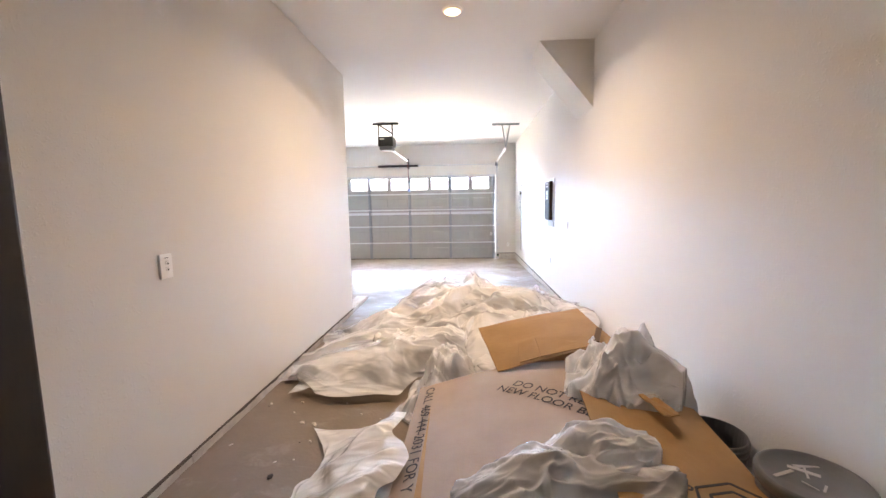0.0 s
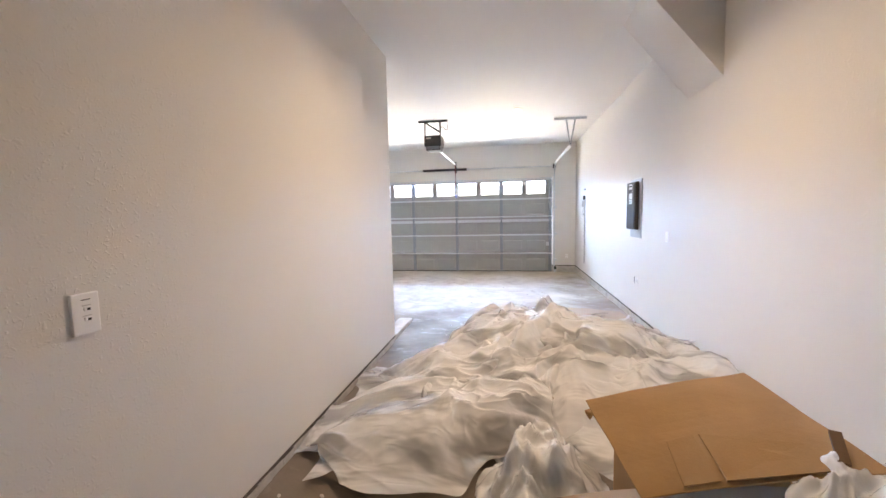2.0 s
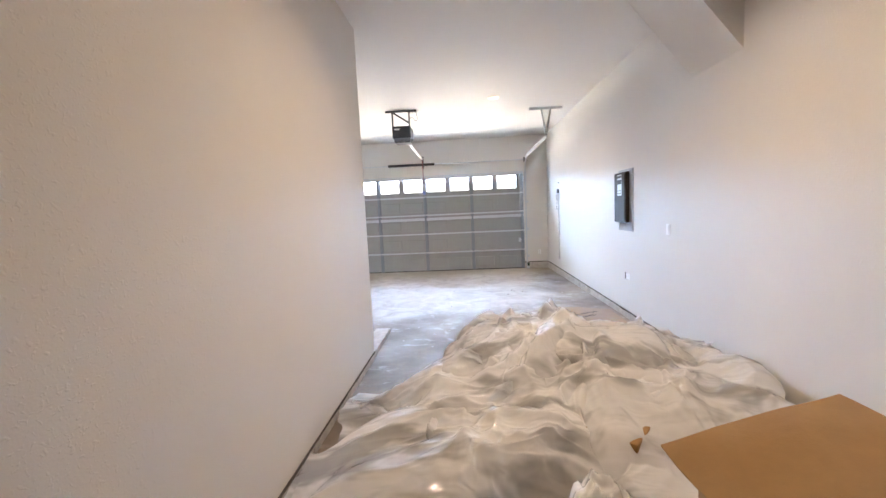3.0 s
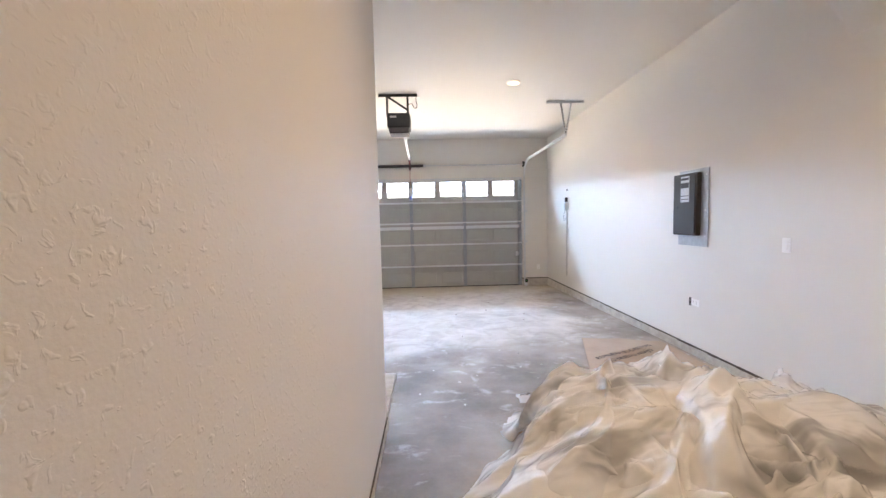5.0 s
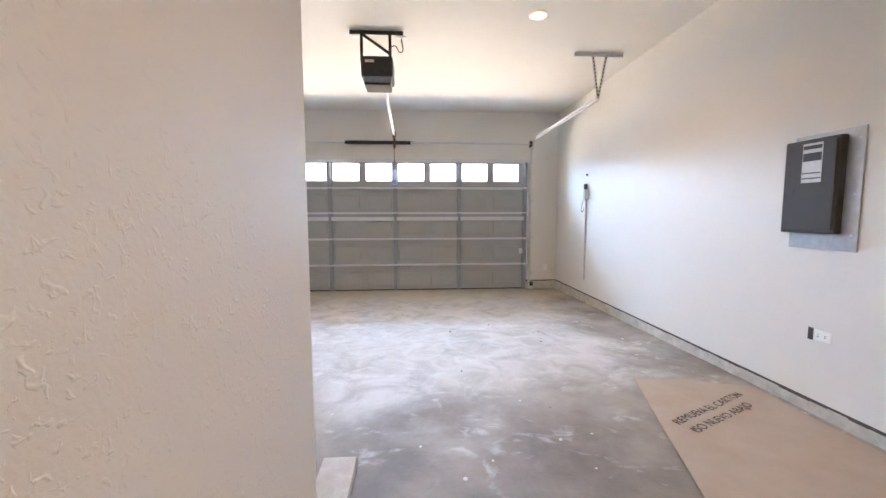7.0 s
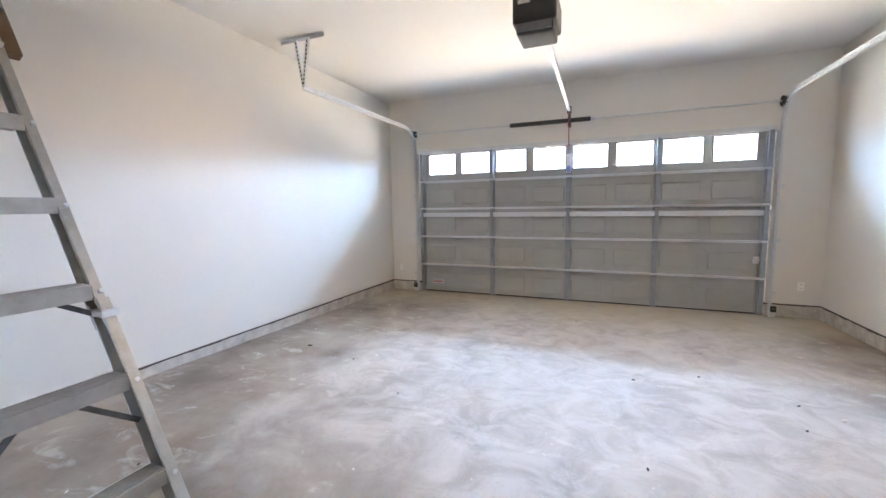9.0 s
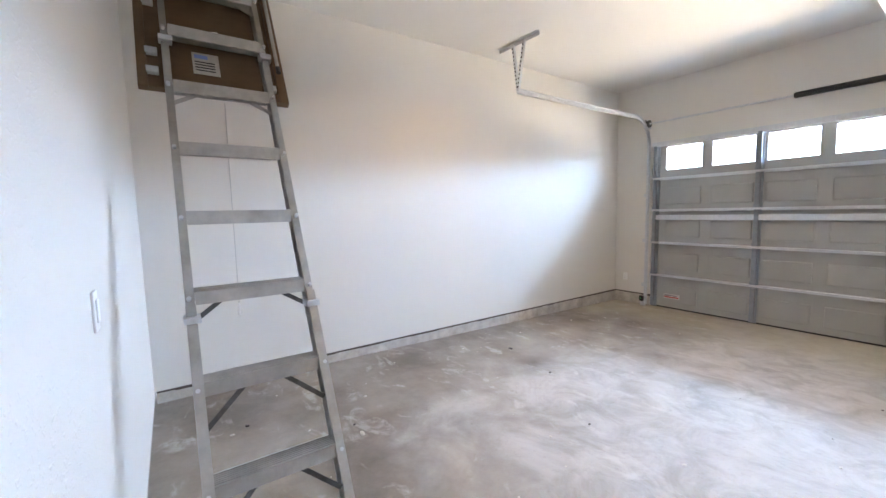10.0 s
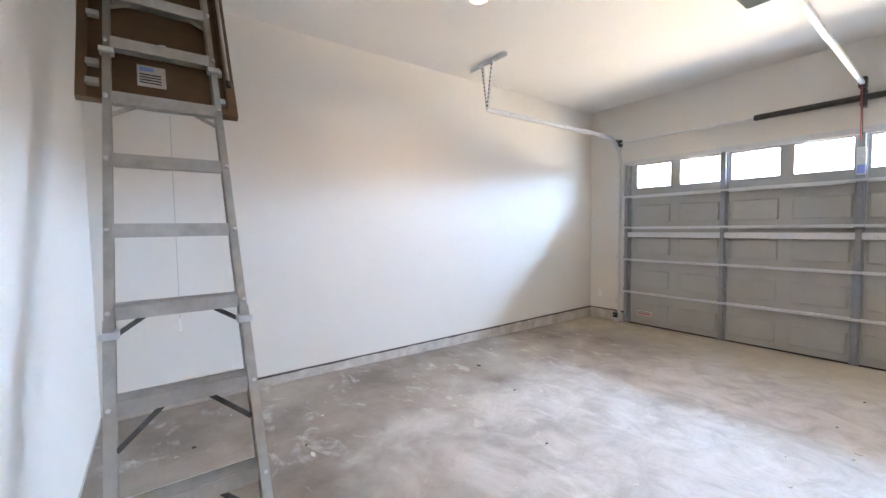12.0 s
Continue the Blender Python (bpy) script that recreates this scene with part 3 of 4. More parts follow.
box("blue_tag", -0.03, 0.03, -0.066, -0.061, 2.03, 2.12, BLUE_LABEL, op)


def wire(name, pts, r, material, parent):
    cu = bpy.data.curves.new(name, "CURVE")
    cu.dimensions, cu.bevel_depth, cu.bevel_resolution = "3D", r, 2
    sp = cu.splines.new("BEZIER")
    sp.bezier_points.add(len(pts) - 1)
    for bp, p in zip(sp.bezier_points, pts):
        bp.co = p
        bp.handle_left_type = bp.handle_right_type = "AUTO"
    cu.materials.append(material)
    ob = new(name, cu)
    ob.parent = parent
    return ob


wire("power_cord", [(0.10, -3.1, 3.12), (0.17, -3.12, 3.28), (0.24, -3.1, 3.22), (0.25, -3.08, ZC - 0.02)], 0.005, BLACK, op)
for x0 in (-0.29, 0.20):
    s = thing("ceiling_outlet", "white plastic outlet plate on the ceiling", "outlet", pose(x0 + 0.05, -3.06, ZC), "ceiling outlets")
    box("plate", -0.055, 0.055, -0.035, 0.035, -0.012, 0, WHITE, s, 0.004)


# ---- wall plates ----
def plate(name, label, m, kind_, group=""):
    """A wall plate facing local -y."""
    e = thing(name, label, kind_, m, group)
    box("plate", -0.036, 0.036, -0.007, 0, -0.058, 0.058, WHITE, e, 0.003)
    if name == "light_switch":
        box("rocker", -0.016, 0.016, -0.012, -0.006, -0.033, 0.033, WHITE, e, 0.002)
    else:
        for z in (-0.024, 0.024):
            f = box("socket", -0.016, 0.016, -0.0095, -0.006, z - 0.016, z + 0.016, WHITE, e, 0.003)
            for x in (-0.007, 0.007):
                box("slot", x - 0.0015, x + 0.0015, -0.0102, -0.0093, z - 0.006, z + 0.007, SLOT, f)
    return e


plate("wall_outlet", "white duplex outlet low beside the garage door", pose(2.93, 0, 0.42), "outlet", "outlets")
plate("wall_outlet", "white duplex outlet low beside the garage door", pose(-2.96, 0, 0.42), "outlet", "outlets")
o = plate("wall_outlet", "white duplex outlet with a dark open cut beside it", pose(XR, -5.13, 0.635, 0, 90, -90), "outlet", "outlets")
box("cut_hole", -0.04, 0.045, -0.002, 0.002, -0.10, -0.064, SLOT, o, label="dark cut in the drywall")
plate("light_switch", "white rocker light switch on the side wall", pose(XR, -6.15, 1.295, 0, 0, -90), "light switch")
wc = thing("wall_control", "white wall control plate with two small dark buttons", "control plate", pose(XW, -9.77, 1.295, 0, 0, 90))
box("plate", -0.043, 0.043, -0.014, 0, -0.068, 0.068, WHITE, wc, 0.004)
for z in (-0.018, 0.016):
    bt = box("button", -0.009, 0.012, -0.0175, -0.0135, z - 0.006, z + 0.006, WHITE, wc, 0.0015)
    box("button_mark", 0.0, 0.010, -0.0185, -0.0175, z - 0.005, z + 0.003, SLOT, bt)
    box("text_bar", -0.012, 0.014, -0.0150, -0.0140, z + 0.010, z + 0.013, LABEL, wc)
box("text_bar", -0.014, 0.014, -0.0150, -0.0140, 0.045, 0.048, INK, wc)
plate("light_switch", "white light switch on the garage back wall", pose(-0.85, YB, 1.28, 0, 0, 180), "light switch")

# ---- electrical panel ----
ep = thing("electrical_panel", "dark brown breaker panel on a galvanised back box", "electrical panel", pose(XR, -5.045, 1.61, 0, 0, -90))
box("back_box", -0.20, 0.25, -0.012, 0, -0.385, 0.40, GALV_DULL, ep, 0.002, "bare galvanised back plate")
box("cover", -0.225, 0.155, -0.060, -0.012, -0.275, 0.365, PANEL, ep, 0.008)
dr = box("door", -0.20, 0.135, -0.069, -0.060, -0.25, 0.34, PANEL, ep, 0.004)
box("latch", -0.185, -0.13, -0.074, -0.069, 0.0, 0.035, SLOT, dr, 0.002)
lb = box("label_sheet", -0.085, 0.05, -0.0715, -0.0695, 0.07, 0.335, LABEL, dr, label="printed paper label")
for z0, z1 in ((0.295, 0.320), (0.215, 0.270), (0.13, 0.138), (0.095, 0.103)):
    box("text_block", -0.08, 0.045, -0.0735, -0.072, z0, z1, INK, lb)
for x, z in ((0.225, 0.33), (0.215, -0.02), (0.215, -0.28)):
    bm = bmesh.new()
    add_cyl(bm, (x, -0.016, z), (x, -0.011, z), 0.008, 10)
    part("screw", bm, GALV, ep)

# ---- small grey box with conduit ----
cb = thing("conduit_box", "small grey junction box with a thin conduit down the wall", "junction box", pose(XR, -1.33, 0, 0, 0, -90))
box("box_body", -0.03, 0.05, -0.06, 0, 1.70, 1.86, GALV, cb, 0.005)
box("cover", 0.05, 0.12, -0.09, -0.02, 1.70, 1.84, LABEL, cb, 0.006)
bm = bmesh.new()
add_cyl(bm, (0, -0.014, 0.39), (0, -0.014, 1.72), 0.012, 10)
part("conduit", bm, LABEL, cb)
box("cap", -0.02, 0.02, -0.05, 0, 1.86, 1.95, BLACK, cb, 0.006)
wire("wire", [(-0.03, -0.02, 1.75), (-0.11, -0.03, 1.62), (-0.10, -0.03, 1.50), (-0.05, -0.02, 1.55)], 0.003, BLACK, cb)
box("wire_stub", -0.01, 0.01, -0.02, 0, 2.08, 2.11, BLACK, cb)

# ---- door sensors ----
for s in (-1, 1):
    e = thing("door_sensor", "small black safety sensor at the track foot", "sensor", pose(2.62 * s, -0.10, 0.10), "door sensors")
    box("bracket", -0.03, 0.03, 0.0, 0.05, -0.1, 0.03, GALV, e)
    box("body", -0.03, 0.03, -0.04, 0.0, -0.02, 0.06, BLACK, e, 0.006)
    box("led", -0.008, 0.008, -0.043, -0.04, 0.02, 0.03, SENSOR_GREEN, e)


# ---- attic ladder ----
LSLOPE = -0.515


def ladder_x(z):
    return -0.82 + LSLOPE * (z - 0.638)


LY0, LY1 = -6.09, -5.65      # rails
lad = thing("attic_ladder", "grey aluminium attic ladder folded down from a brown hatch", "ladder")
ldir = Vector((LSLOPE, 0, 1)).normalized()
lnorm = Vector((1, 0, -LSLOPE)).normalized()
for yy in (LY0, LY1):
    sgn = -1 if yy == LY0 else 1
    for z0, z1, off, w in ((0.082, 1.21, 0.0, 0.034), (1.13, 2.42, -0.014, 0.030), (2.36, 3.36, -0.028, 0.027)):
        a = Vector((ladder_x(z0), yy + sgn * 0.002, z0)) + lnorm * off
        b = Vector((ladder_x(z1), yy + sgn * 0.002, z1)) + lnorm * off
        bm = bmesh.new()
        add_bar(bm, a, b, w, 0.010, lnorm)
        add_bar(bm, a + Vector((0, sgn * w * 0.42, 0)) - lnorm * 0.033, b + Vector((0, sgn * w * 0.42, 0)) - lnorm * 0.033, 0.005, 0.066, lnorm)
        add_bar(bm, a - lnorm * 0.066, b - lnorm * 0.066, w, 0.006, lnorm)
        part("rail", bm, ALU, lad)
    for z in (1.16, 2.39):
        bm = bmesh.new()
        p = Vector((ladder_x(z), yy, z))
        add_box(bm, p.x - 0.05, p.x + 0.024, yy - 0.028, yy + 0.028, z - 0.012, z + 0.012, 0.004)
        part("rail_clip", bm, GALV, lad, "bright steel section clip")
    bm = bmesh.new()
    add_box(bm, ladder_x(0.1) - 0.07, ladder_x(0.1) + 0.02, yy - 0.022, yy + 0.022, 0.076, 0.12, 0.006)
    part("foot", bm, BLACK, lad)
STEPS = [0.335 + 0.305 * k for k in range(10)]
for i, z in enumerate(STEPS):
    x = ladder_x(z)
    bm = bmesh.new()
    prof = [(-0.085, -0.04), (-0.085, 0.008)]
    for k in range(6):
        prof += [(-0.074 + k * 0.012, 0.008), (-0.074 + k * 0.012, 0.012), (-0.069 + k * 0.012, 0.012), (-0.069 + k * 0.012, 0.008)]
    prof += [(0.002, 0.008), (0.002, -0.045), (-0.006, -0.045), (-0.006, 0.0), (-0.077, 0.0), (-0.077, -0.04)]
    ends = [[bm.verts.new((x + px, yy, z + pz)) for px, pz in prof] for yy in (LY0 + 0.015, LY1 - 0.015)]
    bm.faces.new(ends[0])
    bm.faces.new(ends[1][::-1])
    for k in range(len(prof)):
        q = (k + 1) % len(prof)
        bm.faces.new((ends[0][q], ends[0][k], ends[1][k], ends[1][q]))
    bmesh.ops.recalc_face_normals(bm, faces=bm.faces)
    st = part("step", bm, ALU, lad)
    for yy in (LY0 - 0.005, LY1 + 0.005):
        bm = bmesh.new()
        add_cyl(bm, (x + 0.0, yy, z - 0.02), (x + 0.016, yy, z - 0.012), 0.008, 8)
        part("bolt", bm, GALV, st)
    if i in (1, 2, 3, 6, 8):
        ln = 0.15 if i in (1, 2) else 0.10
        for yy, s in ((LY0, 1), (LY1, -1)):
            bm = bmesh.new()
            add_bar(bm, (x - 0.03, yy + s * ln, z - 0.045), (ladder_x(z - ln) - 0.04, yy + s * 0.012, z - ln), 0.018, 0.005, (1, 0, 0))
            part("brace", bm, DARK_STEEL if i < 4 else ALU, st)

hat = thing("attic_hatch", "brown board attic hatch hanging open behind the ladder", "attic hatch")


def hatch_p(u, y, d):
    """u metres up the board from its lower edge, d metres in front of its face."""
    return Vector((-1.72, y, 2.15)) + ldir * u + lnorm * d


hm = Matrix((tuple(lnorm) + (0,), (0, 1, 0, 0), tuple(ldir) + (0,), (0, 0, 0, 1))).transposed()
hm = Matrix.Translation(hatch_p(0, 0, 0)) @ hm
HLEN = 1.36
bm = bmesh.new()
add_box(bm, -0.02, 0.0, -6.21, -5.54, 0, HLEN, 0.004, hm)
part("board", bm, HATCH, hat)
for y0, y1, u0, u1 in ((-6.21, -6.17, 0, HLEN), (-5.59, -5.54, 0, HLEN), (-6.17, -5.59, 0, 0.05)):
    bm = bmesh.new()
    add_box(bm, 0.0, 0.018, y0, y1, u0, u1, 0.003, hm)
    part("frame_board", bm, HATCH, hat)
for y, u in ((-6.15, 0.10), (-6.15, 0.22), (-5.62, 0.09), (-5.62, 0.30), (-6.15, 0.55)):
    bm = bmesh.new()
    add_box(bm, 0.0, 0.024, y - 0.025, y + 0.025, u - 0.018, u + 0.018, 0.003, hm)
    part("fixing_plate", bm, GALV, hat)
bm = bmesh.new()
add_box(bm, 0.001, 0.004, -5.98, -5.86, 0.13, 0.27, 0, hm)
sheet = part("label_sheet", bm, LABEL, hat, "white printed instruction label")
bm = bmesh.new()
add_box(bm, 0.005, 0.006, -5.97, -5.91, 0.23, 0.255, 0, hm)
part("blue_bar", bm, BLUE_LABEL, sheet)
for k in range(4):
    bm = bmesh.new()
    add_box(bm, 0.005, 0.006, -5.97, -5.88, 0.15 + k * 0.018, 0.157 + k * 0.018, 0, hm)
    part("text_line", bm, INK, sheet)
bm = bmesh.new()
bmesh.ops.create_icosphere(bm, subdivisions=2, radius=0.028, matrix=Matrix.Translation(hatch_p(0.37, -5.86, 0.03)))
for v in bm.verts:
    v.co += Vector((noise.noise(v.co * 40), noise.noise(v.co * 40 + Vector((5, 0, 0))), noise.noise(v.co * 40 + Vector((9, 0, 0))))) * 0.012
part("paper_scrap", bm, WHITE, hat, "crumpled white paper scrap")
bm = bmesh.new()
add_cyl(bm, hatch_p(0.20, -5.575, 0.05), hatch_p(1.1, -5.575, 0.05), 0.010, 10)
part("guide_tube", bm, ALU, hat)
bm = bmesh.new()
add_cyl(bm, hatch_p(0.18, -5.575, 0.05), hatch_p(0.215, -5.575, 0.05), 0.013, 10)
part("tube_cap", bm, BLACK, hat)
cord = thing("pull_cord", "thin white hatch pull cord with a small toggle", "pull cord")
bm = bmesh.new()
add_cyl(bm, (-1.76, -5.853, 1.06), (-1.76, -5.853, 2.13), 0.0018, 6)
part("string", bm, CORD, cord)
bm = bmesh.new()
add_cyl(bm, (-1.76, -5.853, 1.0), (-1.76, -5.853, 1.07), 0.010, 10, 0.005)
part("toggle", bm, WHITE, cord)


# ---- rubbish in the passage ----
FZ = 0.08


def film_sheet(name, label, x0, x1, y0, y1, height, seed, material, nx=150, ny=150, fold=0.1, turn=0.5, lean=0.12, cat="plastic sheet", skew=0.0, trim=-1.0, freq=1.0):
    """A crumpled sheet of film: height(x, y) is the lie of it, with folds and sharp creases running over it."""
    me = bpy.data.meshes.new(name)
    s = Vector((seed * 7.3, seed * 3.1, 0))
    ca, sa = math.cos(turn), math.sin(turn)
    verts, lie = [], []
    for j in range(ny + 1):
        for i in range(nx + 1):
            u, v = i / nx, j / ny
            x, y = x0 + (x1 - x0) * u, y0 + (y1 - y0) * v + skew * u
            p = Vector((x, y, 0)) * freq + s
            warp = noise.noise_vector(p * 1.1) * 0.45
            q = p + Vector((warp.x, warp.y, 0))
            a, b = q.x * ca + q.y * sa, -q.x * sa + q.y * ca
            big = noise.noise(Vector((a * 0.9, b * 1.9, seed)))
            mid = (1 - abs(noise.noise(Vector((a * 0.8, b * 2.9, seed + 4))))) ** 5
            cross = (1 - abs(noise.noise(Vector(((a + b) * 1.9, (a - b) * 1.0, seed + 7))))) ** 6
            small = (1 - abs(noise.noise(Vector((a * 3.0, b * 7.0, seed + 9))))) ** 4
            facet = noise.voronoi(Vector((a * 1.7, b * 3.2, seed)))[0][0] + 0.45 * noise.voronoi(Vector((a * 4.4, b * 6.5, seed)))[0][0]
            f = fold * (0.9 * big + 0.40 * mid + 0.30 * cross + 0.16 * small + 1.0 * facet - 0.62)
            edge = min(1.0, min(u, 1 - u, v, 1 - v) * 9)
            h = height(x, y)
            lie.append(h)
            z = FZ + 0.012 + max(0.0, h + f * min(1.0, 0.35 + h * 2.2) * (0.25 + 0.75 * edge))
            ragged = noise.noise_vector(Vector((x * 2.3, y * 2.3, seed + 2.0)))
            wob = lean * (1.0 + (1 - edge) * 1.2)
            xx = min(x + ragged.x * wob + noise.noise(Vector((x * 8, y * 8, seed))) * 0.03, XR - 0.02)
            xx = max(xx, XW + 0.02) if y < -6.2 else xx
            verts.append((xx, y + ragged.y * wob + noise.noise(Vector((x * 8, y * 8, seed + 3))) * 0.03, z))
    w = nx + 1
    faces = [(j * w + i, j * w + i + 1, (j + 1) * w + i + 1, (j + 1) * w + i) for j in range(ny) for i in range(nx)
             if max(lie[j * w + i], lie[(j + 1) * w + i + 1]) > trim]
    me.from_pydata(verts, [], faces)
    me.materials.append(material)
    for p in me.polygons:
        p.use_smooth = True
    ob = new(name, me)
    return tagged(ob, label, cat)


def smooth01(t):
    t = max(0.0, min(1.0, t))
    return t * t * (3 - 2 * t)


def heap(x, y):
    """The lie of the big heap: low by the passage wall, highest towards the garage, steep at both ends."""
    front = -8.90 + 0.50 * smooth01((x - 0.3) / 1.2)
    far = -6.42 - 0.75 * smooth01((1.3 - x) / 1.0)
    rise = smooth01((y - front) / 0.5) * 0.21 + smooth01((y - front) / 1.8) * 0.25
    fall = smooth01((far - y) / 0.42)
    across = 0.12 + 0.88 * smooth01((x - 0.35) / 1.15)
    right = 1 - 0.45 * smooth01((x - 1.75) / 1.2)
    return rise * fall * across * right


film_sheet("plastic_sheet", "milky crumpled polythene sheet heaped across the passage floor", 0.12, 3.08, -9.0, -6.35, heap, 1, FILM, 260, 240, 0.15, 0.45, trim=0.015)
film_sheet("plastic_sheet", "loose milky polythene sheet folded along the heap front", 0.14, 1.75, -8.98, -8.1,
           lambda x, y: 0.04 + 0.22 * smooth01((y + 9.0 - 0.22 * x) / 0.4) * smooth01((x - 0.05) / 0.9), 2, FILM, 170, 130, 0.12, 0.15, 0.16, skew=0.33)
film_sheet("plastic_sheet", "crisp milky polythene sheet on top of the heap", 0.85, 2.9, -7.7, -6.3,
           lambda x, y: heap(x, min(y, -6.75)) * (1 - 0.6 * smooth01((y + 6.72) / 0.4)) + 0.03, 3, FILM, 190, 150, 0.19, 1.1, 0.16, trim=0.05)
film_sheet("plastic_sheet", "pale film trailing towards the side wall", 1.7, 3.1, -8.7, -7.0,
           lambda x, y: heap(x, max(y, -8.3)) * 0.98 + 0.05, 4, FILM, 140, 150, 0.15, 0.8, 0.16)
film_sheet("plastic_sheet", "thin billowing film laid along the middle of the heap", 0.35, 2.3, -8.5, -6.9,
           lambda x, y: heap(x, y) * 1.0 + 0.035, 8, FILM, 190, 160, 0.17, 0.25, 0.18, trim=0.06)
film_sheet("plastic_strip", "thin torn strip of clear film on the slab", 1.05, 1.17, -6.06, -5.88,
           lambda x, y: 0.01, 5, SCRAP, 40, 30, 0.02, 0.3, 0.08, "plastic scrap")
film_sheet("plastic_sheet", "white film drooping beside the cardboard edge", 0.75, 1.36, -10.75, -9.45,
           lambda x, y: 0.02 + 0.24 * smooth01((x - 0.75) / 0.55), 6, BAGFILM, 90, 120, 0.08, 1.2)


def bag(label, centre, radius, base, top, seed, material, fold=0.16, freq=2.4, turn=0.4):
    """A slumped bag of thin film: a crumpled dome whose ragged edge lies on what carries it; base(x, y) is that support over the slab."""
    cx, cy = centre
    rx, ry = radius

    def lie(x, y):
        r = math.hypot((x - cx) / rx, (y - cy) / ry) + 0.22 * noise.noise(Vector((x * 5, y * 5, seed)))
        return base(x, y) + top * smooth01(1.12 - r) if r < 1.1 else -0.5

    return film_sheet("plastic_bag", label, cx - rx * 1.3, cx + rx * 1.3, cy - ry * 1.3, cy + ry * 1.3, lie, seed, material, 110, 110, fold, turn, 0.07, "plastic bag", trim=-0.4, freq=freq)


def bent_sheet(name, corners, material, label, thick=0.006, sag=0.0, n=14, cat="cardboard", seed=0):
    """A cardboard sheet between four corners with a slight sag and warped edges; returns the thing and its surface."""
    a, b, c, d = (Vector(p) for p in corners)      # far left, far right, near right, near left

    def surf(u, v, lift=0.0):
        p = (a * (1 - u) + b * u) * (1 - v) + (d * (1 - u) + c * u) * v
        bow = sag * math.sin(math.pi * u) + 0.012 * noise.noise(Vector((u * 3, v * 3, seed)))
        return p + Vector((0, 0, bow + lift))

    e = thing(name, label, cat)
    bm = bmesh.new()
    grid = [[[bm.verts.new(surf(i / n, j / n, -thick * k)) for i in range(n + 1)] for j in range(n + 1)] for k in (0, 1)]
    for j in range(n):
        for i in range(n):
            g = grid[0]
            bm.faces.new((g[j][i], g[j + 1][i], g[j + 1][i + 1], g[j][i + 1]))
            g = grid[1]
            bm.faces.new((g[j][i], g[j][i + 1], g[j + 1][i + 1], g[j + 1][i]))
    for i in range(n):
        for p, q, r, s in ((grid[0][0][i], grid[0][0][i + 1], grid[1][0][i + 1], grid[1][0][i]), (grid[0][n][i + 1], grid[0][n][i], grid[1][n][i], grid[1][n][i + 1]),
                           (grid[0][i + 1][0], grid[0][i][0], grid[1][i][0], grid[1][i + 1][0]), (grid[0][i][n], grid[0][i + 1][n], grid[1][i + 1][n], grid[1][i][n])):
            bm.faces.new((p, q, r, s))
    bmesh.ops.recalc_face_normals(bm, faces=bm.faces)
    part("board", bm, material, e)
    return e, surf


def lettering(e, surf, body, u, v, du, dv, size, material=INK):
    """Printed words lying on a sheet: they start at (u, v) and run along (du, dv)."""
    o = surf(u, v, 0.004)
    ax = (surf(u + du, v + dv, 0.004) - o).normalized()
    n = (surf(u + 0.05, v, 0) - surf(u, v, 0)).cross(surf(u, v - 0.05, 0) - surf(u, v, 0)).normalized()
    if n.z < 0:
        n = -n
    ay = n.cross(ax).normalized()
    m = Matrix((tuple(ax) + (0,), tuple(ay) + (0,), tuple(n) + (0,), (0, 0, 0, 1))).transposed()
    ob = words("printed_words", body, size, Matrix.Identity(4), material, e)
    for vert in ob.data.vertices:
        w = o + ax * vert.co.x + ay * vert.co.y
        p, q = u, v
        for _ in range(6):
            here = surf(p, q)
            eu, ev = (surf(p + 0.01, q) - here) * 100, (surf(p, q + 0.01) - here) * 100
            det = eu.x * ev.y - eu.y * ev.x
            dx, dy = w.x - here.x, w.y - here.y
            p += (dx * ev.y - dy * ev.x) / det
            q += (eu.x * dy - eu.y * dx) / det
        vert.co = Vector((w.x, w.y, surf(p, q).z + 0.005 + vert.co.z))
    return ob


# cardboard box that carries the sheets
cbx = thing("cardboard_box", "brown cardboard box under the loose sheets", "box")
for nm, q in (("side_panel", (1.50, 1.508, -10.7, -9.4)), ("side_panel", (2.35, 2.358, -10.7, -9.4)), ("end_panel", (1.508, 2.35, -10.7, -10.692)), ("end_panel", (1.508, 2.35, -9.408, -9.4))):
    box(nm, *q, FZ, 0.36, CARD, cbx)
box("top_panel", 1.5, 2.358, -10.7, -9.4, 0.36, 0.367, CARD, cbx)

sa, fa = bent_sheet("cardboard_sheet", [(1.40, -9.22, 0.34), (2.62, -9.30, 0.60), (2.50, -10.95, 0.52), (1.36, -10.95, 0.30)], CARD_PALE,
                    "large pale printed cardboard sheet lying on the rubbish", sag=0.05, seed=1)
lettering(sa, fa, "CALL 469-444-2031 FOR Y", 0.045, 0.03, 0.0, 0.5, 0.085)
lettering(sa, fa, "DO NOT RE", 0.50, 0.155, 0.27, 0.16, 0.085)
lettering(sa, fa, "NEW FLOOR BE", 0.42, 0.17, 0.27, 0.16, 0.085)

# brown flattened carton propped on the heap
bx = thing("cardboard_box", "opened brown cardboard carton behind the sheet", "box")
for q in ((1.95, 2.55, -9.22, -9.212), (1.95, 2.55, -8.85, -8.842), (1.95, 1.958, -9.212, -8.85), (2.542, 2.55, -9.212, -8.85)):
    box("side_panel", *q, FZ, 0.50, CARD, bx)
sb, fb = bent_sheet("cardboard_sheet", [(1.818, -8.82, 0.645), (2.618, -8.65, 0.757), (2.66, -9.40, 0.735), (1.93, -9.32, 0.51)], CARD,
                    "plain brown cardboard carton panel tilted on the rubbish", sag=0.012, seed=2)


